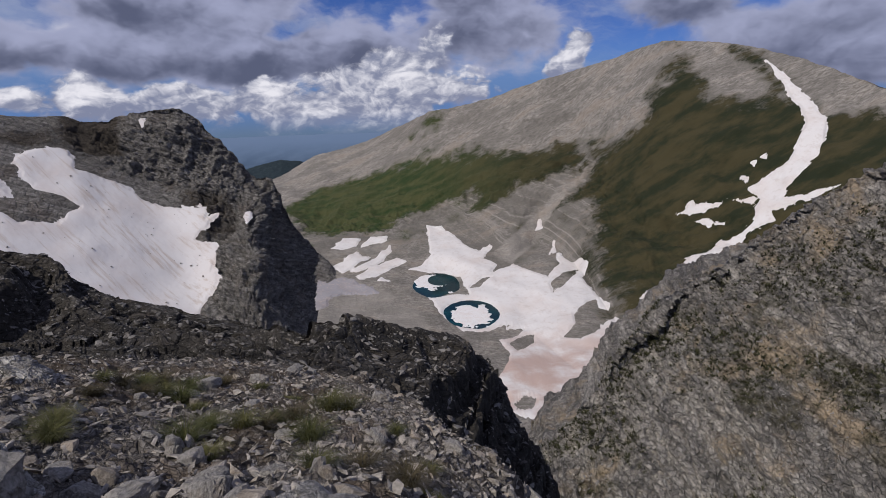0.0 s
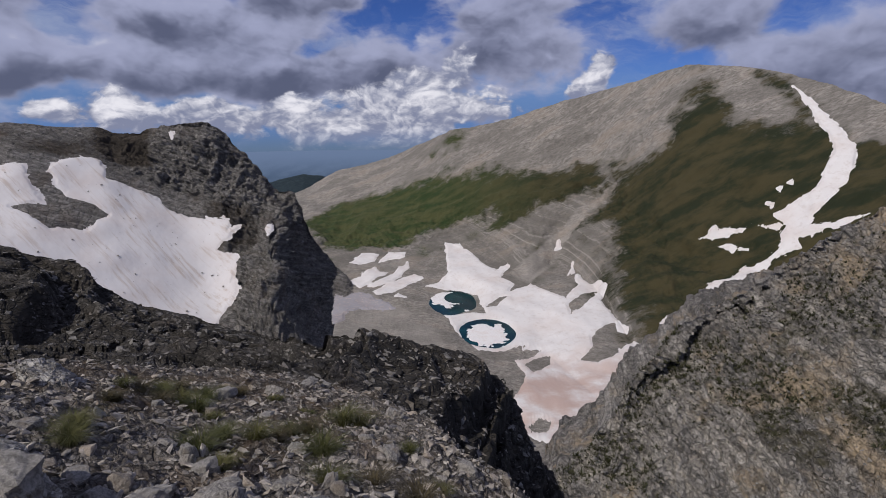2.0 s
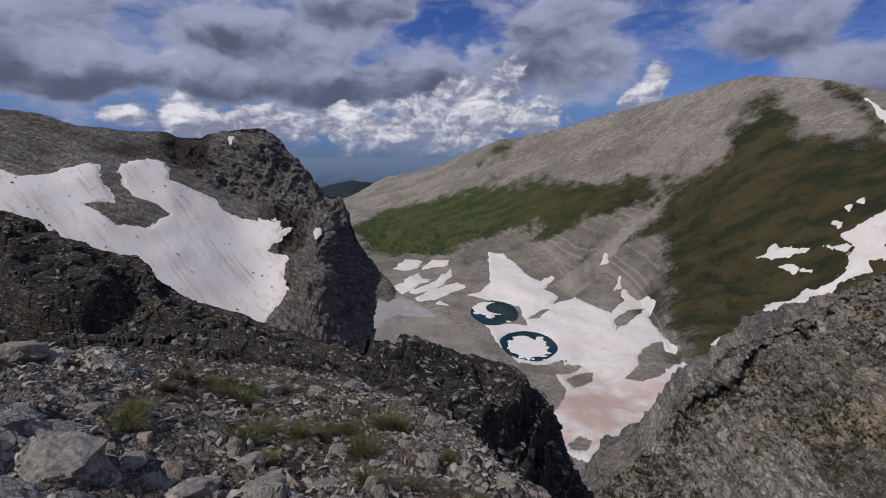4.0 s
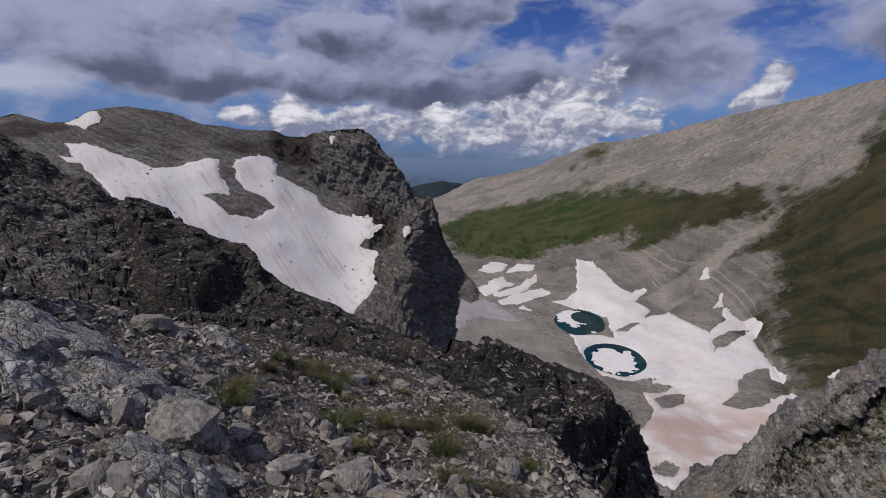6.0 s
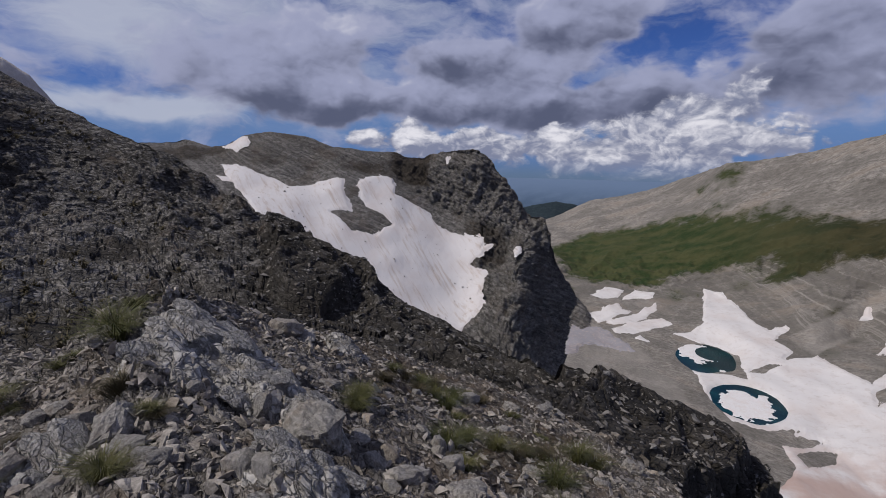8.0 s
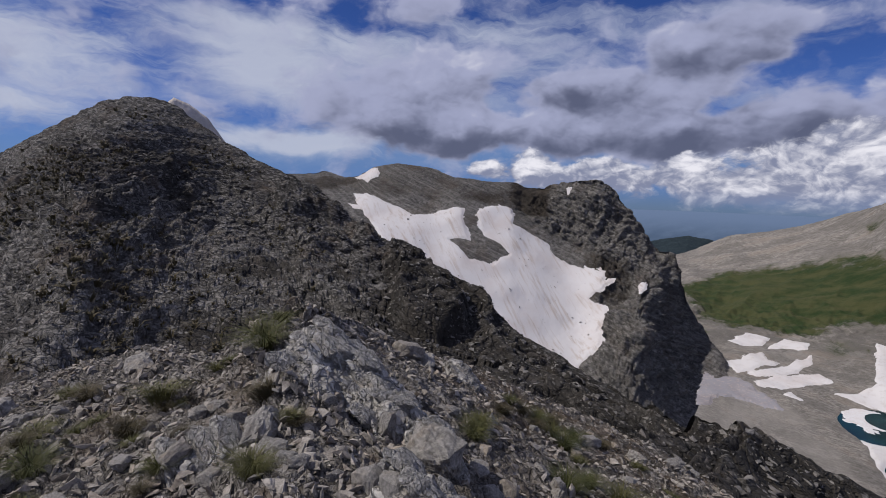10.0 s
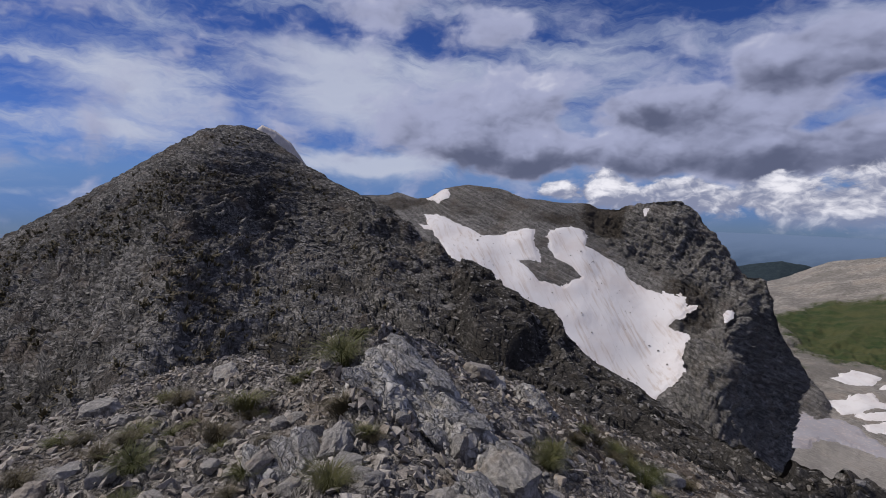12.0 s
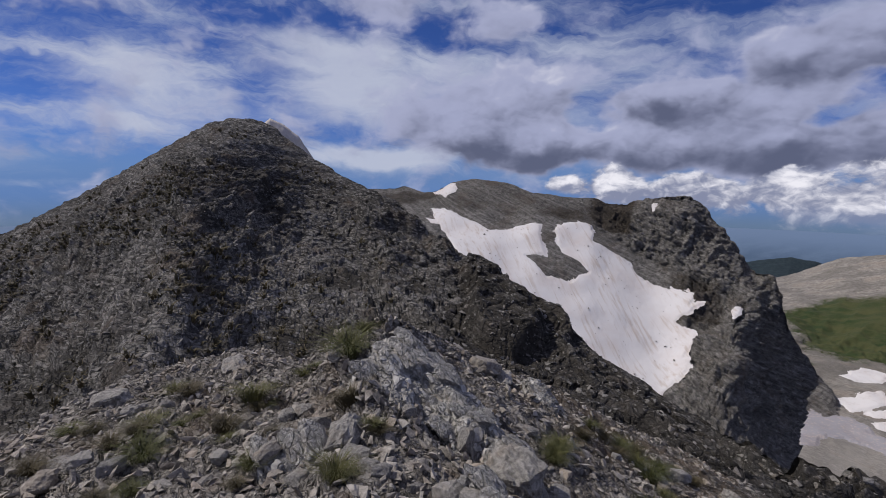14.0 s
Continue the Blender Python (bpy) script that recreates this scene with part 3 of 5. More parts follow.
N_MID = [
    (-75.0, 5.7, -0.7), (-35.1, 2.7, -2.8), (-12.7, 3.2, -2.4), (-2.7, 4.0, -1.9), (6.5, 4.8, -1.9), (15.9, 5.4, -1.9),
    (29.5, 5.5, -1.6), (48.8, 5.4, -0.75), (55.2, 5.4, -0.48), (61.4, 5.0, -0.2), (67.5, 5.4, -0.5), (74.4, 5.9, -0.7),
    (85.9, 6.1, -0.9), (93.5, 5.8, -1.0), (107.0, 5.7, -0.7), (285.0, 5.7, -0.7)]
PALE_RIDGE = [
    (65.6, 112.4, 1.5), (67.3, 112.4, 6.3), (68.3, 112.4, 9.6), (69.4, 112.4, 12.1), (70.8, 112.4, 14.4), (72.1, 112.4, 15.4),
    (73.1, 112.4, 13.6)]


# centre, half sizes and level of the two lake basins
LAKES = [(-18, 1190, 60, 82, -463.0), (64, 1010, 60, 74, -463.0)]


def lake_reach(p, lake):
    """1 on the shore, less on the water."""
    x, y, rx, ry, _ = lake
    e = np.hypot((p[..., 0] - x) / rx, (p[..., 1] - y) / ry)
    return e * (1 + 0.06 * fbm(p * (1, 1, 0), 60, 3))


def hollow(p):
    for lake in LAKES:
        e = lake_reach(p, lake)
        w = ramp(e, 1.9, 1.05)
        p = np.concatenate([p[..., :2], (p[..., 2] * (1 - w) + w * (lake[4] + np.clip((e - 1) * 14, -8, 9)))[..., None]], -1)
    return p


def along_fall(p, way, share):
    """Points drawn together along one direction, so that noise on them runs in streaks."""
    w = np.array(way) / np.linalg.norm(way)
    return p - (p @ w)[..., None] * w * share


def mountain_form():
    base = loft([E_NEAR, E_FLOOR, E_FOOT, E_BREAK, E_CREST, back(E_CREST, 500, 120), back(E_CREST, 1500, 700)],
                27, -58, 760, [24, 46, 58, 104, 7, 5], 0.1, (4, 5), 0.02)
    n = normals(base)
    v = np.linspace(0, 311 , base.shape[0])[:, None] + 0 * base[..., 0]
    steep, top = ramp(v, 90, 140), 1 - ramp(v, 240, 292)
    low = base + n * (steep * (0.25 + 0.75 * top) * (14 * fbm(base, 420, 3) + 7 * fbm(base, 110, 3, ridged=True)) + (1 - steep) * 5 * fbm(base, 90, 3))[..., None]
    cliff = steep * (1 - ramp(v, 165, 205))
    streak = along_fall(base, (0.86, -0.05, 0.50), 0.7)
    full = low + n * (cliff * (strata(base, 12, (0.35, 0.1, 0.93), 3) + 5 * fbm(base, 30, 4, ridged=True))
                      + ramp(v, 140, 200) * (1.8 * fbm(streak, 40, 5, 0.6, ridged=True) + 0.8 * fbm(base, 12, 3)) + (1 - steep) * 1.5 * fbm(base, 25, 4))[..., None]
    return hollow(low), hollow(full), v


def cirque_form():
    base = loft([D_FOOT, D_BOWL, D_CLIFF, D_CREST, back(D_CREST, 80, 60), back(D_CREST, 300, 400)], 80, 15.5, 780, [20, 92, 125, 7, 4], 0.12, (3, 4), 0.025)
    b = np.degrees(np.arctan2(-base[..., 0], base[..., 1]))
    jag = np.radians(ramp(b, 18.5, 15.5) * 0.6 * fbm(base * (0.3, 0.3, 1), 60, 3, 0.4))
    base = np.stack([base[..., 0] * np.cos(jag) - base[..., 1] * np.sin(jag), base[..., 0] * np.sin(jag) + base[..., 1] * np.cos(jag), base[..., 2]], -1)
    n = normals(base)
    v = np.linspace(0, 318 , base.shape[0])[:, None] + 0 * b
    tower = ramp(b, 37, 32.5)
    wall = np.maximum(ramp(v, 150, 175), ramp(b, 29, 25))
    top = 1 - 0.6 * ramp(v, 260, 298)
    low = base + n * (top * (6 * fbm(base, 150, 3) * ramp(v, 0, 80) + 2.5 * fbm(base, 45, 2)))[..., None]
    ribs = along_fall(base, (0.25, 0.1, 1.0), 0.7)
    own, joint = blocks(base, 9, (0.30, 0.25, 0.92), 0.5)
    full = low + n * (top * wall * ((0.8 + 6.0 * tower) * fbm(ribs, 46, 5, 0.55, ridged=True) + (0.3 + 1.6 * tower) * (own - joint)
                                    + (0.8 + 1.0 * tower) * strata(base, 5, (0.30, 0.25, 0.92), 1.2) + (0.4 + 0.6 * tower) * fbm(base, 7, 4, 0.6, ridged=True)) + 0.7 * fbm(base, 14, 4))[..., None]
    return low, full, v


def peak_form():
    base = loft([B_BASE, B_MID, B_CREST, back(B_CREST, 12, 14), back(B_CREST, 60, 90)], 108, -17, 960, [58, 168, 12, 5], 0.12, (2, 3), 0.02)
    n = normals(base)
    d = np.hypot(base[..., 0], base[..., 1])
    b = np.degrees(np.arctan2(-base[..., 0], base[..., 1]))
    k = d / 40
    v = np.linspace(0, 342, base.shape[0])[:, None] + 0 * d
    top = 1 - 0.65 * ramp(v, 250, 318)
    top = top * (1 - 0.75 * ramp(b, 58, 66) * ramp(v, 175, 258))
    bluff = ramp(b, 68, 56)
    low = base + n * (k * top * (0.7 + 0.6 * bluff) * fbm(base, 12, 3))[..., None]
    own, joint = blocks(base, 0.9, flat=0.4)
    bed = (0.22, 0.12, 0.97)
    stair = (1.1 + 0.4 * bluff) * terraces(low, 1.6, bed) + 1.1 * terraces(low, 0.6, bed)
    full = low + n * (top * k * ((0.14 + 0.18 * bluff) * fbm(base, 4, 4, 0.5, ridged=True) + (0.13 + 0.10 * bluff) * (own - 0.8 * joint)) + 0.035 * k * fbm(base, 0.7, 3, 0.6, ridged=True))[..., None]
    full = full + np.array([0, 0, 1.0]) * (np.minimum(top + 0.15, 1) * stair * ramp(d, 12, 20))[..., None]
    return low, full, d


def slope_form():
    base = loft([back(C_BASE, -10, 30), C_BASE, C_CREST, back(C_CREST, 25, 6), back(C_CREST, 80, 120)], -7, -60, 460, [8, 190, 8, 4], 0.15, (2, 3), 0.02)
    n = normals(base)
    d = np.hypot(base[..., 0], base[..., 1])
    b = np.degrees(np.arctan2(-base[..., 0], base[..., 1]))
    bluff = ramp(b, -30, -17)
    low = base + n * (1.6 * fbm(base, 24, 3))[..., None]
    ribs = along_fall(base, (0.45, 0.6, 0.9), 0.55)
    own, joint = blocks(base, 3.0, (0.55, -0.25, 0.8), 0.5)
    full = low + n * (0.45 * (own - joint) + (0.9 + 0.5 * bluff) * (fbm(ribs, 11, 5, 0.6, ridged=True) - 0.35 - 0.6 * bluff) + 0.25 * strata(base, 2.2, (0.55, -0.25, 0.8), 1.0) + 0.40 * fbm(base, 2.0, 4, 0.6, ridged=True))[..., None]
    return low, full, d


# rock outcrops in the near ground: place, half sizes, height
OUTCROPS = [(-4.75, 3.25, 0.78, 0.75, 0.24), (-3.85, 3.30, 0.66, 0.52, 0.20), (-3.0, 3.0, 0.30, 0.27, 0.26), (-5.6, 6.2, 0.55, 0.45, 0.22),
            (-2.3, 2.15, 0.45, 0.40, 0.16), (-4.1, 1.5, 0.55, 0.45, 0.08), (-0.6, 2.4, 0.45, 0.35, 0.12)]


def near_form(first=122, last=-75, columns=900):
    start = [(b, 0.004, -0.05) for b in (-75, 285)]
    step = [(b, 2.0, -0.12 - 0.25 * (b < 5)) for b in (-75, -10, 20, 50, 285)]
    base = loft([start, step, N_MID, N_EDGE, back(N_EDGE, 2.5, 2.2), back(N_EDGE, 9, 14)], first, last, columns, [6, 96, 125, 14, 5], 0.25, (3,), 0.02)
    n = normals(base)
    d = np.hypot(base[..., 0], base[..., 1])
    k = ramp(d, 0.2, 3)
    hard = 0.75 * ramp(np.degrees(np.arctan2(-base[..., 0], base[..., 1])), 44, 58) * ramp(fbm(base, 1.6, 3), -0.35, 0.25)
    for x, y, rx, ry, h in OUTCROPS:
        e = np.hypot((base[..., 0] - x) / rx, (base[..., 1] - y) / ry) + 0.25 * fbm(base, 0.9, 2)
        hard = np.maximum(hard, ramp(e, 1.15, 0.55))
        base = base + np.array([0, 0, 0.45 * h]) * ramp(e, 1.1, 0.35)[..., None]
    low = base + n * (k * 0.14 * fbm(base, 2.4, 3))[..., None]
    own, joint = blocks(base, 0.26, (0.45, 0.35, 0.82), 0.55)
    big, gap = blocks(base + 3, 0.7, (0.45, 0.35, 0.82), 0.6)
    crag = (0.3 + 0.7 * hard) * (0.045 * (own - 0.9 * joint) + 0.04 * (big - 0.7 * gap))
    full = low + n * (k * (crag + 0.05 * fbm(base, 0.7, 5, 0.6, ridged=True) + 0.02 * strata(base, 0.16, (0.3, 0.2, 0.93), 1.0) + 0.02 * fbm(base, 0.12, 3, 0.6, ridged=True)))[..., None]
    return low, full, d


# outlines of snow and turf, in plan
VALLEY_SNOW = [
    [(-52, 1598), (-6, 1595), (32, 1538), (60, 1443), (103, 1371), (139, 1421), (147, 1400), (109, 1321), (150, 1286), (132, 1233), (192, 1290), (228, 1222), (262, 1160), (313, 1260), (313, 1303), (331, 1346), (337, 1299), (364, 1265), (379, 1214), (346, 1155), (350, 1096), (352, 1057), (358, 986), (344, 962), (358, 936), (362, 897), (355, 850), (287, 712), (227, 601), (158, 572), (97, 605), (89, 718), (112, 762), (123, 807), (113, 843), (99, 893), (137, 945), (88, 914), (36, 917), (-1, 992), (-25, 1056), (-44, 1117), (60, 1109), (55, 1170), (43, 1239), (-6, 1275), (-71, 1282), (-96, 1277), (-59, 1320), (-35, 1367), (-43, 1468)]]
VALLEY_ROCKS = [
    [(255, 1120), (299, 1177), (361, 1234), (334, 1174), (295, 1121), (256, 1073)],
    [(232, 873), (267, 917), (274, 965), (312, 1009), (352, 1050), (338, 991), (355, 985), (359, 947), (311, 892), (262, 857)],
    [(119, 851), (158, 899), (180, 906), (177, 874), (136, 822)],
    [(60, 1142), (100, 1193), (122, 1197), (87, 1155)],
    [(97, 635), (122, 658), (140, 648), (124, 617), (101, 614)],
    [(36, 868), (88, 914), (166, 934), (133, 881), (112, 870), (82, 843), (61, 849)]]
SIDE_SNOW = [
    [(-338, 1429), (-318, 1521), (-261, 1529), (-264, 1456), (-307, 1417)],
    [(-255, 1446), (-235, 1543), (-175, 1529), (-173, 1487), (-224, 1470)],
    [(-311, 1291), (-282, 1325), (-258, 1421), (-235, 1367), (-205, 1378), (-255, 1288), (-271, 1261)],
    [(-253, 1279), (-209, 1339), (-163, 1469), (-154, 1413), (-185, 1320), (-236, 1263)],
    [(-236, 1226), (-193, 1313), (-135, 1374), (-105, 1337), (-144, 1294), (-179, 1232), (-218, 1201)],
    [(-176, 1199), (-163, 1233), (-135, 1197)],
    [(-340, 1225), (-262, 1215), (-215, 1180), (-160, 1135), (-215, 1125), (-262, 1100), (-268, 1040), (-300, 1020)]]
GULLY_SNOW = [
    [(958, 1547), (970, 1513), (973, 1443), (975, 1367), (974, 1287), (946, 1239), (908, 1203), (841, 1181), (820, 1168), (800, 1146), (847, 1122), (899, 1106), (853, 1116), (796, 1119), (773, 1133), (769, 1108), (730, 1122), (668, 1100), (638, 1075), (590, 1054), (553, 1038), (491, 985), (442, 976), (417, 971), (453, 1008), (485, 1013), (537, 1061), (572, 1098), (609, 1097), (655, 1131), (694, 1123), (731, 1133), (745, 1143), (752, 1166), (774, 1181), (773, 1224), (803, 1228), (849, 1228), (884, 1251), (931, 1295), (946, 1341), (951, 1410), (959, 1484)]]
STRIP_SNOW = [
    [(610, 1249), (648, 1258), (711, 1218), (688, 1227), (624, 1248)],
    [(600, 1242), (655, 1216), (689, 1174), (651, 1199), (635, 1225)],
    [(282, 1462), (303, 1500), (310, 1473)],
    [(298, 1332), (330, 1406), (327, 1362)],
    [(770, 1266), (782, 1255), (774, 1248)],
    [(726, 1209), (737, 1209), (736, 1197)],
    [(743, 1198), (765, 1195), (764, 1183)],
    [(800, 1290), (810, 1285), (805, 1278)],
    [(822, 1284), (835, 1285), (830, 1277)]]
BOWL_SNOW = [
    [(-529, 378), (-495, 386), (-472, 386), (-455, 390), (-432, 389), (-422, 396), (-411, 419), (-390, 434), (-380, 422), (-357, 406), (-371, 390), (-355, 387), (-339, 386), (-321, 403), (-317, 427), (-331, 428), (-350, 423), (-374, 438), (-378, 447), (-365, 469), (-353, 479), (-338, 461), (-327, 466), (-308, 476), (-300, 478), (-295, 472), (-280, 471), (-268, 474), (-231, 476), (-228, 472), (-228, 465), (-218, 471), (-221, 462), (-232, 447), (-220, 443), (-208, 442), (-206, 433), (-206, 421), (-195, 403), (-203, 382), (-193, 351), (-214, 333), (-259, 324), (-308, 327), (-355, 319), (-404, 323), (-457, 345), (-498, 358)]]
CIRQUE_PATCHES = [
    [(-310, 526), (-309, 529), (-305, 528), (-302, 522), (-305, 520)],
    [(-599, 430), (-542, 426), (-522, 411), (-532, 401)],
    [(-505, 351), (-492, 356), (-476, 351), (-487, 346)],
    [(-192, 467), (-190, 474), (-187, 474), (-185, 468), (-186, 459)]]
GRASS = [
    [(-611, 1796), (-508, 2017), (-321, 2021), (-176, 1983), (-41, 1917), (168, 1836), (340, 1759), (427, 1724), (564, 1631), (614, 1573), (654, 1609), (716, 1650), (782, 1672), (814, 1612), (797, 1505), (881, 1458), (912, 1468), (927, 1528), (907, 1628), (967, 1580), (970, 1489), (981, 1374), (986, 1313), (1079, 1243), (1174, 1082), (821, 664), (362, 850), (391, 1002), (399, 1134), (411, 1335), (427, 1472), (376, 1520), (470, 1602), (406, 1635), (274, 1627), (184, 1593), (131, 1592), (75, 1686), (-6, 1690), (-123, 1662), (-176, 1601), (-267, 1587), (-370, 1539), (-484, 1665)],
    [(-74, 2099), (-28, 2085), (52, 2053), (-20, 2008), (-137, 2109)]]
SCREE = [
    [(470, 1602), (392, 1543), (312, 1481), (248, 1380), (186, 1279), (139, 1358), (194, 1408), (296, 1523), (370, 1579)],
    [(-330, 1240), (-270, 1235), (-131, 1135), (-60, 1020), (-20, 900), (-40, 800), (-160, 780), (-300, 900)]]


def inside(p, outlines, holes=(), ragged=0.0, size=30.0):
    """Metres inward from the nearest outline, in plan; negative outside."""
    q = p[..., :2].reshape(-1, 2)

    def one(outline):
        a = np.array(outline, float)
        close = ((q > a.min(0) - 60) & (q < a.max(0) + 60)).all(1)
        d = np.full(len(q), -60.0)
        d[close] = measure_in(q[close], a)
        return d

    def measure_in(q, a):
        b = np.roll(a, -1, 0)
        best, odd = np.full(len(q), 1e9), np.zeros(len(q), bool)
        for (ax, ay), (bx, by) in zip(a, b):
            e = np.array([bx - ax, by - ay])
            w = q - (ax, ay)
            t = np.clip(w @ e / (e @ e), 0, 1)
            best = np.minimum(best, ((w - t[:, None] * e) ** 2).sum(1))
            if ay != by:
                odd ^= ((q[:, 1] < ay) != (q[:, 1] < by)) & (q[:, 0] < ax + (q[:, 1] - ay) * (bx - ax) / (by - ay))
        return np.sqrt(best) * np.where(odd, 1, -1)

    d = np.max([one(o) for o in outlines], 0)
    for h in holes:
        d = np.minimum(d, -one(h))
    d = d.reshape(p.shape[:-1])
    return d + ragged * fbm(p, size, 4, 0.6) if ragged else d


# ---- landforms end ----

# ---- the land ----
def mesh_of(name, verts, faces, material, smooth_shade=True, attributes=()):
    me = bpy.data.meshes.new(name)
    k = faces.shape[1]
    me.vertices.add(len(verts))
    me.vertices.foreach_set("co", np.ascontiguousarray(verts, np.float32).reshape(-1))
    me.loops.add(faces.size)
    me.loops.foreach_set("vertex_index", faces.reshape(-1).astype(np.int32))
    me.polygons.add(len(faces))
    me.polygons.foreach_set("loop_start", np.arange(0, faces.size, k, dtype=np.int32))
    me.update(calc_edges=True)
    me.polygons.foreach_set("use_smooth", np.full(len(faces), smooth_shade))
    for key, values in attributes:
        me.attributes.new(key, "FLOAT", "POINT").data.foreach_set("value", values.reshape(-1).astype(np.float32))
    me.materials.append(material)
    return me


def quads(rows, cols):
    i = np.arange(rows * cols).reshape(rows, cols)
    return np.stack([i[:-1, :-1], i[1:, :-1], i[1:, 1:], i[:-1, 1:]], -1).reshape(-1, 4)


def sheet(name, p, material, label, turf=None, rounded=True, cliff=None, scree=None):
    shares = [(key, a) for key, a in (("turf", turf), ("cliff", cliff), ("scree", scree)) if a is not None]
    me = mesh_of(name, p.reshape(-1, 3), quads(*p.shape[:2]), material, rounded, shares)
    return tagged(new(name, me), label, "terrain", kind="structure")


def settle(low, full, depth, soft):
    """The ground lies smooth and a little lower under snow."""
    w = ramp(depth, -soft, soft)[..., None]
    return full * (1 - w) + (low - normals(low) * soft * 0.3) * w


def finer(p, k):
    """A grid with k times as many rows and columns."""
    for axis in (0, 1):
        m = p.shape[axis]
        x = np.linspace(0, m - 1, (m - 1) * k + 1)
        i = np.minimum(x.astype(int), m - 2)
        w = (x - i).reshape([-1 if a == axis else 1 for a in range(p.ndim)])
        p = np.take(p, i, axis) * (1 - w) + np.take(p, i + 1, axis) * w
    return p


def snow_field(name, label, low, outlines, material, thick, soft, holes=(), ragged=4.0, size=40.0, k=2, water=False):
    """Old snow laid over the ground, thinning out to a ragged edge."""
    pts = np.concatenate([np.array(o, float) for o in outlines])
    a, b = pts.min(0) - 3 * soft, pts.max(0) + 3 * soft
    hit = ((low[..., :2] > a) & (low[..., :2] < b)).all(-1)
    rows, cols = np.where(hit.any(1))[0], np.where(hit.any(0))[0]
    p = finer(low[rows[0]:rows[-1] + 2, cols[0]:cols[-1] + 2], k)
    d = inside(p, outlines, holes, ragged, size)
    if water:
        for lake in LAKES:
            d = np.minimum(d, (lake_reach(p, lake) - 1.03) * lake[2])
    top = p + normals(p) * (thick * (ramp(d, -soft, soft * 2) - 0.32) + 0.10 * thick * fbm(p, size * 0.5, 3))[..., None]
    f = quads(*p.shape[:2])
    keep = (d.reshape(-1)[f] > -soft * 1.2).any(1)
    f = f[keep]
    used, f = np.unique(f, return_inverse=True)
    me = mesh_of(name, top.reshape(-1, 3)[used], f.reshape(-1, 4), material)
    return tagged(new(name, me), label, "snow")


low, full, along = mountain_form()
valley_depth = inside(low, VALLEY_SNOW, VALLEY_ROCKS)
other_depth = np.maximum(inside(low, GULLY_SNOW), inside(low, SIDE_SNOW + STRIP_SNOW))
streak = along_fall(low, (0.86, -0.05, 0.50), 0.7)
turf = ramp(inside(low, GRASS) + 26 * fbm(streak, 70, 6, 0.65) + 22 * fbm(low, 60, 6, 0.65), -60, 60)
turf = np.maximum(turf, (0.18 + 0.55 * fbm(low, 110, 3)) * ramp(along, 60, 80) * ramp(along, 185, 165)) * (1 - ramp(inside(low, SCREE), -5, 10))
cliff = ramp(along, 50, 100) * ramp(along, 205, 172) * ramp(inside(low, SCREE), 4, -6)
full = settle(low, full, np.maximum(valley_depth, other_depth), 3.0)
sheet("mountain", full, ROCK_FAR, "grassy limestone mountain above a rocky valley floor", turf, cliff=cliff, scree=ramp(inside(low, SCREE), -6, 8) * (0.75 + 0.5 * fbm(low, 70, 4)))
snow_field("valley_snowfield", "dirty old snowfield filling the valley floor round two lakes", low, VALLEY_SNOW, SNOW_FAR, 3.0, 3.0, VALLEY_ROCKS, 5, 40, 2, True)
snow_field("gully_snow", "long white snow tongue in a grassy mountain gully", low, GULLY_SNOW, SNOW_FAR, 3.0, 3.0, (), 3, 30, 3)
for outline in SIDE_SNOW[:-1]:
    tagged(snow_field("snow_patch", "white snow patch on the valley side", low, [outline], SNOW_FAR, 2.5, 2.5, (), 5, 30, 2), group="snow patches")
tagged(snow_field("snow_patch", "dirty snow below the cirque cliff, shade put into its grey", low, SIDE_SNOW[-1:], SNOW_SHADED, 2.5, 2.5, (), 14, 40, 2), group="snow patches")
for outline in STRIP_SNOW:
    tagged(snow_field("snow_patch", "small white snow remnant on the mountainside", low, [outline], SNOW_FAR, 2.0, 2.0, (), 2, 14, 2), group="snow patches")

low, full, along = cirque_form()
BOWL = low
full = settle(low, full, np.maximum(inside(low, BOWL_SNOW), inside(low, CIRQUE_PATCHES)), 1.5)
side = np.degrees(np.arctan2(-low[..., 0], low[..., 1]))
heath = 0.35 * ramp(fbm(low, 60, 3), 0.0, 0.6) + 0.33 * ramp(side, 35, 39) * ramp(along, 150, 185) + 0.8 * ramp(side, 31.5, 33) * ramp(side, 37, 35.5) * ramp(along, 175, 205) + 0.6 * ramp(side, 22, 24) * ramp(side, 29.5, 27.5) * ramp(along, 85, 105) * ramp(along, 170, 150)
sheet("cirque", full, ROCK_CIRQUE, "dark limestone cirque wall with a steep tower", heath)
spur = loft([[(19, 1180, -475), (10, 1180, -480)], [(19, 1235, -450), (15.6, 1235, -452), (12.7, 1235, -454), (10, 1235, -472)],
             [(19, 1330, -290), (16.5, 1330, -366), (15.0, 1320, -402), (14.0, 1310, -424), (12.7, 1270, -455), (11.5, 1260, -475), (10, 1260, -482)],
             [(19, 1500, -420), (10, 1500, -500)]], 19, 10, 150, [6, 40, 10], 0.08, (2,), 0.03)
ribs = along_fall(spur, (0.2, 0.3, 0.9), 0.6)
sheet("cirque_spur", spur + normals(spur) * (6 * fbm(ribs, 50, 4, 0.55, ridged=True) + strata(spur, 8, (0.30, 0.25, 0.92), 1.5))[..., None], ROCK_CIRQUE, "grey cliff spur running down to the valley floor", 0.3 * ramp(fbm(spur, 60, 3), 0.0, 0.6))
snow_field("bowl_snowfield", "steep dirty white snowfield lying in the cirque", low, BOWL_SNOW, SNOW_BOWL, 1.2, 1.2, (), 2.0, 8, 1)
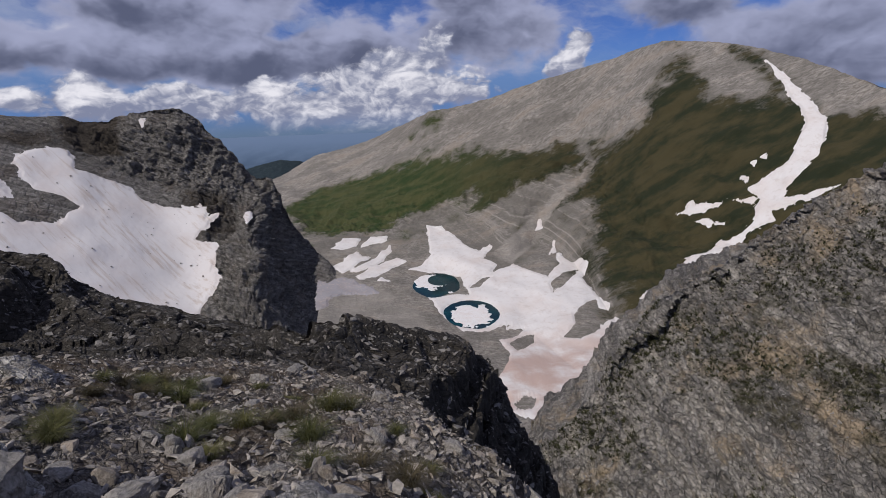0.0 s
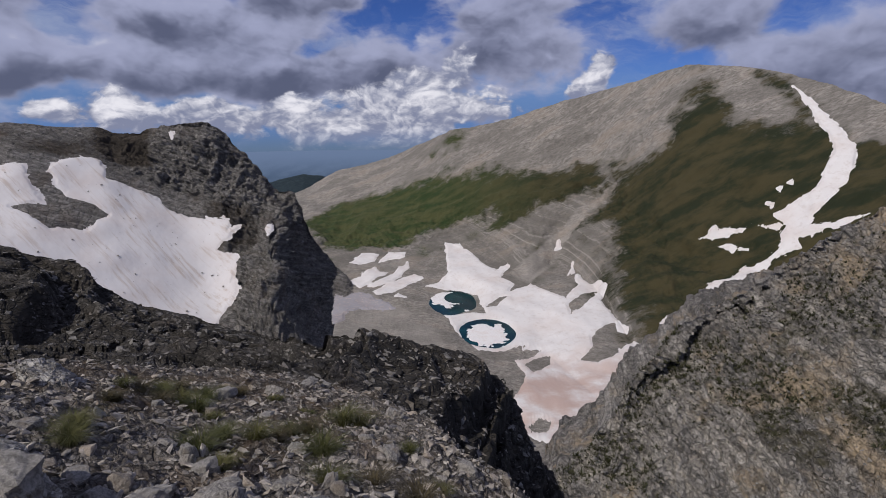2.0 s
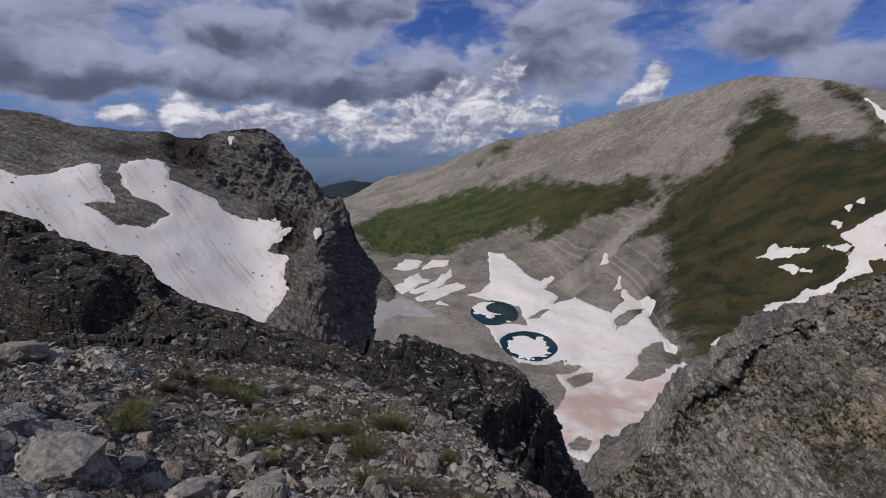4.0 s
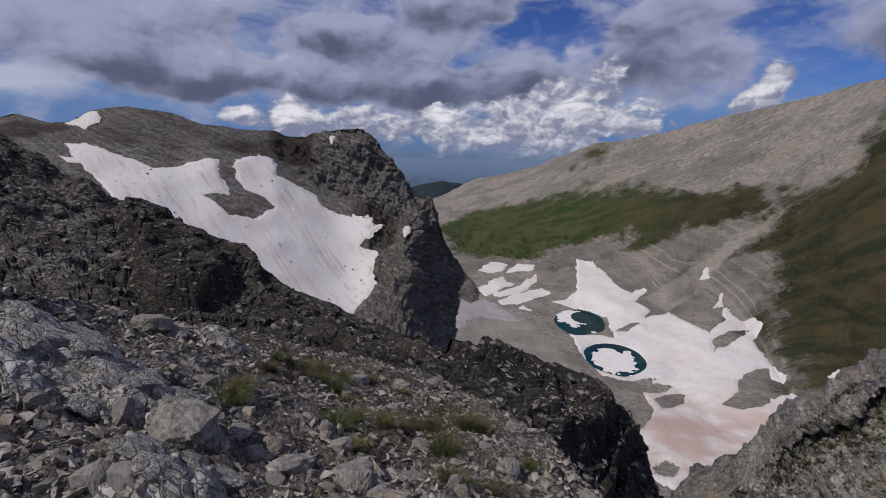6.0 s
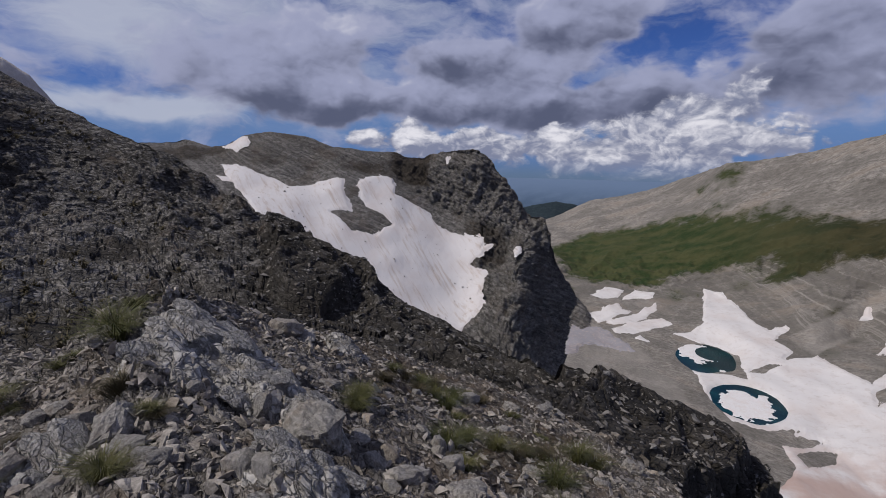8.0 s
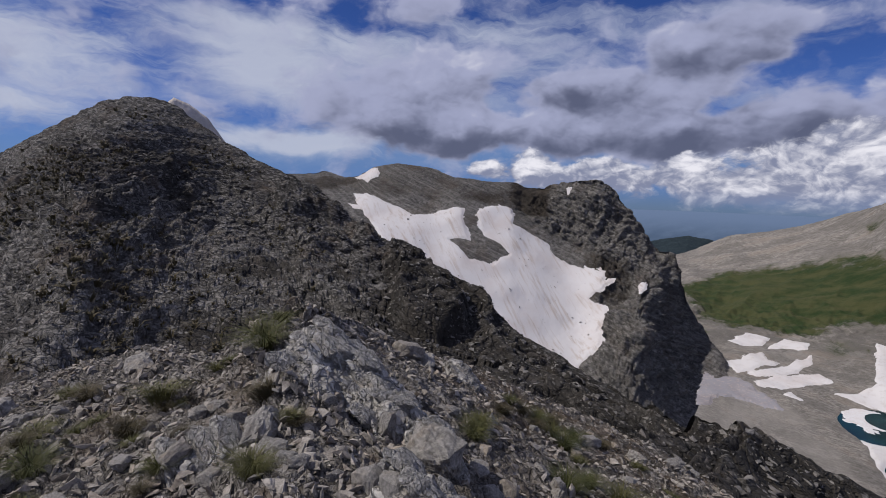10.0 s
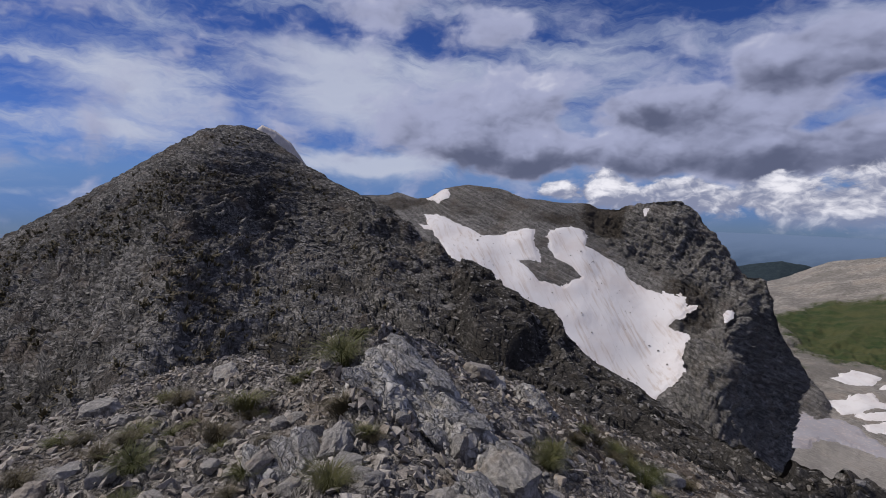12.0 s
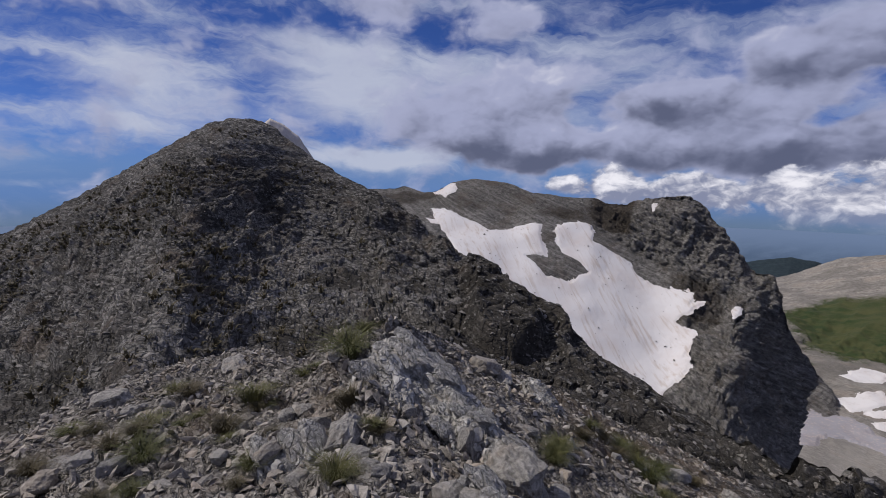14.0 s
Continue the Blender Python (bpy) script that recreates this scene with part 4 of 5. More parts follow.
for outline in CIRQUE_PATCHES:
    tagged(snow_field("snow_patch", "small snow patch on the cirque rocks", low, [outline], SNOW_BOWL, 0.5, 0.6, (), 1.0, 8, 2), group="snow patches")

low, full, along = peak_form()
PEAK = full
side = np.degrees(np.arctan2(-low[..., 0], low[..., 1]))
# the spur's shade is painted as dark cover; the hollow has brown soil
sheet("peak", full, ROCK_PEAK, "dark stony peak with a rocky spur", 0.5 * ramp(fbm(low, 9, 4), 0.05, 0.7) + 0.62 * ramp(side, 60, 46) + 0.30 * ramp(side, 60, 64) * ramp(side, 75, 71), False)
low, full, along = slope_form()
SLOPE = full
sheet("rock_slope", full, ROCK_SLOPE, "grey rocky slope dotted with grass tufts", 0.5 * ramp(fbm(low, 7, 4), 0.05, 0.7))
low, full, along = near_form(106, -32, 920)
NEAR = full
side = np.degrees(np.arctan2(-low[..., 0], low[..., 1]))
sheet("ground", full, ROCK_NEAR, "stony ground of the ridge", 0.36 * ramp(side, 56, 38) + 0.2 * ramp(fbm(low, 1.1, 3), 0.0, 0.5))
sheet("ground_side", near_form(-32, -75, 60)[1], ROCK_NEAR, "stony ground of the ridge")
sheet("ground_behind", near_form(285, 106, 80)[1], ROCK_NEAR, "stony ground of the ridge")

ridge = loft([back(PALE_RIDGE, -8, 20), PALE_RIDGE, back(PALE_RIDGE, 20, 30)], 74, 66, 90, [30, 10], 0.1, (1,), 0.02)
sheet("pale_ridge", ridge + 0.25 * normals(ridge) * fbm(ridge, 3, 4)[..., None], PALE_SCREE, "pale scree ridge behind the peak")

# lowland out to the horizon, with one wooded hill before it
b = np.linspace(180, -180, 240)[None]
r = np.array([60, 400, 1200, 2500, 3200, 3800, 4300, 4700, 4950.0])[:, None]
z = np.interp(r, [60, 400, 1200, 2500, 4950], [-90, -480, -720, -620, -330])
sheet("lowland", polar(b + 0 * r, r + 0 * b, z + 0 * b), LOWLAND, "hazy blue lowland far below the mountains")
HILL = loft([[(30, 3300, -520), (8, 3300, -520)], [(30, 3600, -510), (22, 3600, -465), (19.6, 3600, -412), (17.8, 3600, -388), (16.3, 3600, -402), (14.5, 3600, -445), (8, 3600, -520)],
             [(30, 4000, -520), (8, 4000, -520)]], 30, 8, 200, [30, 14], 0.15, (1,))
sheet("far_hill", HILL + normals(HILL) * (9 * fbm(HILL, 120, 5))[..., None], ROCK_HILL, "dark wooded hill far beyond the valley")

# lakes
for x, y, rx, ry, level in LAKES:
    ring = np.linspace(0, 2 * math.pi, 72, endpoint=False)
    rim = np.stack([x + rx * 1.12 * np.cos(ring), y + ry * 1.12 * np.sin(ring), np.full(72, level)], -1)
    me = bpy.data.meshes.new("lake")
    me.from_pydata(rim.tolist(), [], [list(range(72))])
    me.materials.append(WATER)
    tagged(new("lake", me), "deep teal mountain lake with drifting ice", "water", kind="structure")


def ice_floe(x, y, rx, ry, level, seed, cut=None):
    g = np.linspace(-1.3, 1.3, 70)
    p = np.stack([*np.meshgrid(x + rx * g, y + ry * g), np.full((70, 70), level)], -1)
    e = np.hypot((p[..., 0] - x) / rx, (p[..., 1] - y) / ry) + 0.40 * fbm(p + seed * 31.7, rx * 0.8, 5, 0.6)
    if cut:
        e = np.maximum(e, 2 - np.hypot((p[..., 0] - cut[0]) / cut[2], (p[..., 1] - cut[1]) / cut[3]))
    p[..., 2] += np.clip((1 - e) * 3, -0.6, 0.5) + 0.06 * fbm(p, 5, 3)
    f = quads(70, 70)
    f = f[(e.reshape(-1)[f] < 1.15).any(1)]
    used, f = np.unique(f, return_inverse=True)
    return tagged(new("ice_floe", mesh_of("ice_floe", p.reshape(-1, 3)[used], f.reshape(-1, 4), ICE)), "dirty white ice floe drifting on the lake", "ice", "ice floes")


ice_floe(58, 1000, 45, 57, -463, 1)
ice_floe(-32, 1215, 38, 48, -463, 2, (-8, 1222, 34, 40))
ice_floe(-30, 1160, 9, 12, -463, 3)
ice_floe(18, 1135, 6, 5, -463, 4)

# ---- stones and grass ----
# place in plan, width and height of grass tufts and of the larger stones
TUFTS_A = [
    (-4.69, 6.73, 0.61, 0.24), (-4.61, 7.28, 0.50, 0.29), (-4.09, 7.29, 0.35, 0.25), (-3.92, 7.81, 0.44, 0.22), (-4.42, 5.81, 0.36, 0.18),
    (-3.76, 4.46, 0.24, 0.29), (-2.79, 4.82, 0.53, 0.38), (-2.79, 5.40, 0.31, 0.26), (-2.40, 5.21, 0.50, 0.35), (-2.20, 5.48, 0.31, 0.26),
    (-2.07, 5.71, 0.42, 0.26), (-1.60, 5.09, 0.33, 0.33), (-1.58, 6.66, 0.54, 0.36), (-0.63, 5.26, 0.19, 0.19), (-3.04, 7.60, 0.28, 0.14),
    (-2.47, 7.25, 0.26, 0.13), (-1.01, 3.67, 0.17, 0.27), (-0.74, 3.83, 0.42, 0.28), (-0.31, 3.62, 0.20, 0.27), (-0.13, 4.28, 0.20, 0.20),
    (-0.15, 3.55, 0.27, 0.13), (-3.21, 5.94, 0.23, 0.14), (-2.19, 4.19, 0.21, 0.29), (-5.40, 2.70, 0.51, 0.69)]
TUFTS_B = [
    (-5.86, 3.09, 0.35, 0.30), (-7.80, 1.05, 0.49, 0.25), (-7.18, 1.27, 0.40, 0.29), (-6.27, 0.74, 0.40, 0.30), (-5.75, 0.48, 0.37, 0.23),
    (-5.20, 0.58, 0.42, 0.29), (-5.98, 1.11, 0.34, 0.14), (-5.24, 1.25, 0.38, 0.26), (-4.80, 1.24, 0.20, 0.16), (-6.00, 1.80, 0.49, 0.34),
    (-5.72, 1.82, 0.24, 0.14), (-3.93, 1.19, 0.17, 0.20), (-4.38, 2.28, 0.42, 0.34), (-3.71, 2.16, 0.17, 0.17), (-3.73, 2.00, 0.13, 0.13),
    (-3.22, 1.54, 0.26, 0.29), (-4.55, 0.36, 0.30, 0.18), (-6.50, 2.66, 0.33, 0.16), (-4.54, 1.53, 0.15, 0.09), (-7.18, 0.03, 0.34, 0.17),
    (-6.82, 0.28, 0.27, 0.14), (-6.38, -0.24, 0.26, 0.21), (-3.78, 1.07, 0.13, 0.10), (-4.27, 6.56, 0.33, 0.26)]
TUFTS_C = [
    (-4.19, 6.78, 0.27, 0.27), (-3.56, 4.20, 0.18, 0.23), (-3.80, 6.64, 0.19, 0.32)]
STONES_A = [
    (-4.73, 2.80, 1.36, 0.72), (-2.89, 2.88, 0.54, 0.41), (-3.59, 2.96, 0.25, 0.29), (-5.33, 6.02, 0.77, 0.39), (-6.20, 5.45, 0.65, 0.29),
    (-3.10, 1.72, 0.20, 0.14), (-5.42, 2.59, 0.33, 0.23), (-3.99, 3.74, 0.27, 0.18), (-1.52, 2.91, 0.29, 0.26), (-2.54, 4.21, 0.17, 0.21),
    (-2.58, 2.00, 0.25, 0.30), (-2.37, 2.01, 0.21, 0.21), (-2.17, 2.05, 0.18, 0.15), (-5.69, 3.83, 0.74, 0.32), (-4.13, 4.34, 0.29, 0.19),
    (-3.03, 1.92, 0.15, 0.12), (-3.38, 3.68, 0.21, 0.17), (-3.81, 1.89, 0.41, 0.31), (-5.93, 5.75, 0.46, 0.20), (-2.78, 1.87, 0.14, 0.11),
    (-2.13, 2.89, 0.19, 0.12), (-2.26, 2.70, 0.18, 0.12), (-2.20, 3.19, 0.44, 0.20), (-1.64, 3.13, 0.34, 0.28)]
STONES_B = [
    (-2.23, 3.96, 0.24, 0.18), (-2.65, 4.44, 0.22, 0.25), (-0.93, 3.32, 0.14, 0.19), (-0.76, 4.98, 0.27, 0.23), (-1.80, 5.04, 0.33, 0.19),
    (-1.40, 3.70, 0.21, 0.16), (-1.08, 7.52, 0.33, 0.27), (-2.82, 6.59, 0.31, 0.15), (-4.14, 5.92, 0.72, 0.24), (-2.55, 3.20, 0.28, 0.18),
    (-2.55, 3.41, 0.22, 0.15), (-0.90, 2.74, 0.21, 0.13), (-1.23, 2.75, 0.24, 0.11), (-1.16, 5.69, 0.26, 0.15), (-2.96, 4.59, 0.23, 0.14),
    (-2.80, 3.32, 0.26, 0.17), (-3.89, 7.53, 0.43, 0.21), (-3.62, 6.56, 0.25, 0.25), (-3.36, 8.23, 0.38, 0.23), (-3.10, 9.32, 0.42, 0.25),
    (-2.85, 9.65, 0.26, 0.17), (-0.83, 3.20, 0.12, 0.12), (0.08, 5.12, 0.28, 0.19), (1.00, 5.39, 0.59, 0.32)]
STONES_C = [
    (0.71, 4.61, 0.27, 0.18), (-3.49, 1.39, 0.24, 0.20), (-8.02, 2.06, 0.58, 0.23), (-7.14, 0.68, 0.34, 0.17), (-4.04, 1.38, 0.14, 0.10),
    (-4.49, 1.09, 0.19, 0.11), (-4.52, 0.79, 0.19, 0.15), (-4.07, 0.88, 0.17, 0.12), (-4.38, 1.88, 0.26, 0.11), (-4.90, 1.95, 0.25, 0.17),
    (-4.93, 1.80, 0.21, 0.12), (-8.17, 0.49, 0.58, 0.26), (-5.11, 0.35, 0.25, 0.16), (-5.52, 0.14, 0.27, 0.18), (-6.40, -0.05, 0.31, 0.21),
    (-5.23, 1.46, 0.17, 0.13), (-3.92, 2.55, 0.22, 0.15), (-2.95, 1.73, 0.17, 0.11), (-5.39, -0.11, 0.31, 0.17), (-4.33, 0.64, 0.21, 0.12)]
TUFT_SPOTS, STONE_SPOTS = TUFTS_A + TUFTS_B + TUFTS_C, STONES_A + STONES_B + STONES_C


def chipped(seed, count, scale):
    """An angular block: the hull of scattered points, boxy and flat."""
    g = np.random.RandomState(seed)
    p = g.normal(size=(count, 3))
    p /= (np.abs(p) ** 3.5).sum(1, keepdims=True) ** (1 / 3.5)
    bm = bmesh.new()
    for q in p * scale * g.uniform(0.85, 1.0, (count, 1)):
        bm.verts.new(q * 0.5)
    hull = bmesh.ops.convex_hull(bm, input=bm.verts)
    bmesh.ops.delete(bm, geom=[v for v in bm.verts if not v.link_faces], context="VERTS")
    bmesh.ops.triangulate(bm, faces=bm.faces)
    return bm


def stone_mesh(name, seed, scale, material, cuts=0, rough=0.05, count=0):
    bm = chipped(seed, count or 11 + 6 * cuts, np.array(scale))
    if cuts:
        bmesh.ops.subdivide_edges(bm, edges=bm.edges, cuts=cuts, use_grid_fill=True)
        pts = np.array([v.co for v in bm.verts])
        size = float(max(scale))
        q = pts + seed * 7.7
        push = rough * size * (fbm(q, size * 0.45, 4, 0.6, ridged=True) + 0.8 * strata(q, size * 0.16, (0.2, 0.3, 0.93), 0.6))
        for v, a, k in zip(bm.verts, pts, push):
            v.co = Vector(a) * (1 + k / size)
    me = bpy.data.meshes.new(name)
    bm.to_mesh(me)
    bm.free()
    me.materials.append(material)
    return me


def arrays(me):
    v = np.empty(len(me.vertices) * 3, np.float32)
    me.vertices.foreach_get("co", v)
    f = np.empty(len(me.loops), np.int32)
    me.loops.foreach_get("vertex_index", f)
    return v.reshape(-1, 3), f.reshape(-1, 3)


CHIPS = [arrays(stone_mesh("chip", 200 + k, (1, 0.72, 0.20 + 0.04 * k), STONE, 0, 0.05, 8)) for k in range(7)]
PEBBLES = [arrays(stone_mesh("pebble", 40 + k, (1, 0.75, 0.42 + 0.06 * k), STONE)) for k in range(8)]


def turn_z(a):
    c, s, o = np.cos(a), np.sin(a), np.zeros_like(a)
    return np.stack([np.stack([c, -s, o], -1), np.stack([s, c, o], -1), np.stack([o, o, o + 1], -1)], -2)


def onto(n):
    """Turns that lay z along each normal."""
    x = np.cross(np.array([0.3, 1.0, 0.1]), n)
    x /= np.linalg.norm(x, axis=1, keepdims=True)
    return np.stack([x, np.cross(n, x), n], -1)


def strewn(name, label, ground, count, sizes, seed, material, keep, shapes, sink=0.15, upright=0.0, kind_word="stones", bias=1.0, bed=None, slant=2.2):
    """Many small pieces lying on a sheet of ground, joined as one."""
    g = np.random.RandomState(seed)
    n = normals(ground)
    area = np.linalg.norm(np.cross(np.gradient(ground, axis=0), np.gradient(ground, axis=1)), axis=-1) ** bias * keep
    w = np.cumsum(area.reshape(-1))
    i = np.searchsorted(w, g.uniform(0, w[-1], count))
    at, up = ground.reshape(-1, 3)[i], n.reshape(-1, 3)[i]
    d = np.linalg.norm(at, axis=1)
    up = up * (1 - upright) + np.array([0, 0, upright]) + g.normal(0, 0.25 * (1 - upright), up.shape)
    if bed:
        up = up * 0.45 + np.array(bed) * 0.8 + g.normal(0, 0.22, up.shape)
    up /= np.linalg.norm(up, axis=1, keepdims=True)
    size = sizes[0] * (sizes[1] / sizes[0]) ** (g.uniform(0, 1, count) ** slant)
    turn = onto(up) @ turn_z(g.uniform(0, 6.3, count))
    which = g.randint(0, len(shapes), count)
    vs, fs, start = [], [], 0
    for k, (v, f) in enumerate(shapes):
        m = np.where(which == k)[0]
        stretch = g.uniform(0.7, 1.3, (len(m), 1, 3))
        q = (v[None] * stretch * size[m][:, None, None]) @ np.swapaxes(turn[m], 1, 2) + (at[m] + up[m] * size[m][:, None] * (0.25 - sink))[:, None]
        vs.append(q.reshape(-1, 3))
        fs.append((f[None] + np.arange(len(m))[:, None, None] * len(v) + start).reshape(-1, 3))
        start += len(m) * len(v)
    me = mesh_of(name, np.concatenate(vs), np.concatenate(fs), material, False)
    return tagged(new(name, me), label, kind_word, kind="stuff")


def tuft_shape(seed, blades, spread, droop, width=0.007):
    """Blades of grass fanning from one root, about one unit wide and high."""
    g = np.random.RandomState(seed)
    vs, fs = [], []
    for k in range(blades):
        a, lean, h = g.uniform(0, 6.3), g.uniform(0.05, spread), g.uniform(0.55, 1.0)
        o = np.array([math.cos(a), math.sin(a), 0])
        side = np.array([-o[1], o[0], 0]) * g.uniform(0.7, 1.3) * width
        root = o * g.uniform(0, 0.28)
        mid, tip = root + o * lean * 0.4 * h + (0, 0, 0.6 * h), root + o * (lean + droop) * h + (0, 0, h * (1 - droop * 0.5))
        i = len(vs)
        vs += [root - side, root + side, mid - side * 0.8, mid + side * 0.8, tip]
        fs += [(i, i + 1, i + 3), (i, i + 3, i + 2), (i + 2, i + 3, i + 4)]
    return np.array(vs), np.array(fs)


def ground_at(grid, x, y):
    d = (grid[..., 0] - x) ** 2 + (grid[..., 1] - y) ** 2
    i = np.unravel_index(np.argmin(d), d.shape)
    return grid[i], NEAR_N[i]


NEAR_N = normals(smooth(smooth(NEAR, 5, 0), 5, 1))
g = np.random.RandomState(12)

# the larger stones, each where it lies
KINDS = [stone_mesh("stone", 70 + k, (1, 0.8, 0.6), STONE, 2, 0.10) for k in range(7)]
SLABS = [stone_mesh("stone", 90 + k, (1, 0.75, 0.34), STONE, 2, 0.10) for k in range(5)]


def lay(me, at, up, sx, sy, sz, turn, label, category, group, sink):
    z = Vector(up)
    q = Vector((0, 0, 1)).rotation_difference(z) @ Euler((0, 0, turn)).to_quaternion()
    ob = new(me.name, me)
    ob.matrix_world = Matrix.LocRotScale(Vector(at) + z * sz * sink, q, (sx, sy, sz))
    return tagged(ob, label, category, group)


BIG = [stone_mesh("stone", 110 + k, (1, 0.85, 0.62), STONE, 4, 0.13) for k in range(4)]
LAYERS = [stone_mesh("block", 130 + k, (1.0, 0.8, 0.42), CRAG, 3, 0.09) for k in range(5)]
BIG_SLABS = [stone_mesh("stone", 120 + k, (1, 0.75, 0.36), STONE, 4, 0.13) for k in range(3)]


CALM = smooth(smooth(NEAR, 15, 0), 15, 1)
CALM_D = np.hypot(CALM[..., 0], CALM[..., 1])


def level(gx, gy):
    """Height of the smoothed near ground under points of the plan."""
    b = np.degrees(np.arctan2(-gx, gy))
    col = np.clip(np.round((106 - b) / 138 * (CALM.shape[1] - 1)), 0, CALM.shape[1] - 1).astype(int)
    d, z = np.hypot(gx, gy), np.zeros_like(gx)
    for c in np.unique(col):
        m = col == c
        z[m] = np.interp(d[m], np.maximum.accumulate(CALM_D[:, c]), CALM[:, c, 2])
    return z


def outcrop(x, y, rx, ry, h, seed):
    """Bedrock breaking through the rubble: tilted beds cut into blocks."""
    u = np.linspace(-1.25, 1.25, 85)
    gx, gy = np.meshgrid(x + rx * u, y + ry * u)
    p = np.stack([gx, gy, level(gx, gy)], -1)
    e = np.hypot((gx - x) / rx, (gy - y) / ry) + 0.3 * fbm(p + seed, rx * 0.9, 3)
    rise = ramp(e, 1.12, 0.25)
    p[..., 2] += 1.0 * h * rise ** 0.7 - 0.10 * (1 - rise)
    q = p + seed * 3.1
    bed = (0.50, 0.30, 0.81)
    own, joint = blocks(q, 0.22 + 0.12 * rx, bed, 0.45)
    sub, crack = blocks(q + 9, 0.10 + 0.05 * rx, bed, 0.5)
    n = normals(smooth(smooth(p, 7, 0), 7, 1))
    size = min(1.0, rx / 0.6)
    p = p + n * (size * ramp(e, 1.3, 0.9) * (0.045 * own - 0.035 * joint + 0.018 * sub - 0.015 * crack + 0.02 * strata(q, 0.11, bed, 0.8) + 0.006 * fbm(q, 0.06, 2, 0.6, ridged=True)))[..., None]
    f = quads(85, 85)
    f = f[(e.reshape(-1)[f] < 1.25).all(1)]
    used, f = np.unique(f, return_inverse=True)
    own_rows = p.reshape(-1, 3)
    ob = new("outcrop", mesh_of("outcrop", p.reshape(-1, 3)[used], f.reshape(-1, 4), CRAG))
    r = np.random.RandomState(seed + 300)
    tilt = Vector((0, 0, 1)).rotation_difference(Vector(bed))
    for j in range(12):
        a, k = r.uniform(0, 6.3), r.uniform(0.1, 0.9)
        spot = own_rows[np.argmin((own_rows[:, 0] - x - rx * k * math.cos(a)) ** 2 + (own_rows[:, 1] - y - ry * k * math.sin(a)) ** 2)]
        size = r.uniform(0.35, 0.8) * rx
        block = new("block", LAYERS[j % 5])
        block.parent = ob
        block.matrix_basis = Matrix.LocRotScale(Vector(spot), tilt @ Euler((r.normal(0, 0.1), r.normal(0, 0.1), 0.4 + r.normal(0, 0.25))).to_quaternion(), (size, size * r.uniform(0.6, 0.95), size * r.uniform(0.5, 0.9)))
    return tagged(ob, "grey fractured limestone outcrop rising from the rubble", "rock", "limestone outcrops")


for k, spot in enumerate(OUTCROPS):
    outcrop(*spot, k + 1)

for x, y, w, h in STONE_SPOTS:
    if w > 0.65:
        continue
    at, up = ground_at(NEAR, x, y)
    up = up * 0.6 + np.array([0, 0, 0.4]) + g.normal(0, 0.15, 3)
    flat = h < 0.55 * w
    me = ((BIG_SLABS if flat else BIG)[g.randint(0, 3)] if w > 0.26 else (SLABS if flat else KINDS)[g.randint(0, 5)])
    tall = (h * 1.5 if flat else h * 1.25) / (0.42 if flat else 0.7)
    lay(me, at, up, w, w * g.uniform(0.7, 1.1), tall * 0.8, g.uniform(0, 6.3),
        "grey angular limestone block among rubble", "rock", "limestone blocks", 0.12)

# smaller stones
rows, cols = NEAR.shape[:2]
dist = np.hypot(NEAR[..., 0], NEAR[..., 1])
bear = np.degrees(np.arctan2(-NEAR[..., 0], NEAR[..., 1]))
seen = (dist > 1.5) * (dist < 11) * (bear > -25) * (bear < 105) * 1.0
cell = np.linalg.norm(np.cross(np.gradient(NEAR, axis=0), np.gradient(NEAR, axis=1)), axis=-1) * seen
acc = np.cumsum(cell.reshape(-1) / (dist.reshape(-1) + 1))
for k in range(236):
    i = np.searchsorted(acc, g.uniform(0, acc[-1]))
    s = 0.09 * 3.2 ** (g.uniform() ** 2)
    me = (SLABS + KINDS)[g.randint(0, 12)]
    lay(me, NEAR.reshape(-1, 3)[i], NEAR_N.reshape(-1, 3)[i] + g.normal(0, 0.3, 3), s, s * g.uniform(0.7, 1.1), s * g.uniform(0.6, 1.0), g.uniform(0, 6.3),
        "loose grey limestone fragment on the stony ground", "stone", "loose stones", 0.1)
strewn("scree", "fine grey and ochre scree", NEAR, 27000, (0.022, 0.20), 5, SCREE_STONE, seen * (0.6 + 0.4 * ramp(bear, 42, 60)), CHIPS, bias=0.75, slant=1.9)
pd = np.hypot(PEAK[..., 0], PEAK[..., 1])
pb = np.degrees(np.arctan2(-PEAK[..., 0], PEAK[..., 1]))
steep = normals(smooth(smooth(PEAK, 9, 0), 9, 1))[..., 2]
on_peak = ramp(steep, 0.12, 0.45) * (np.arange(PEAK.shape[0]) < 0.925 * PEAK.shape[0])[:, None] * (pb < 100) * (pd > 9) * 1.0
strewn("peak_rubble", "angular grey rubble on the dark peak", PEAK, 26000, (0.08, 0.60), 6, RUBBLE, on_peak, CHIPS, 0.27, bias=0.75, slant=2.4, bed=(0.22, 0.12, 0.97))
sb = np.degrees(np.arctan2(-SLOPE[..., 0], SLOPE[..., 1]))
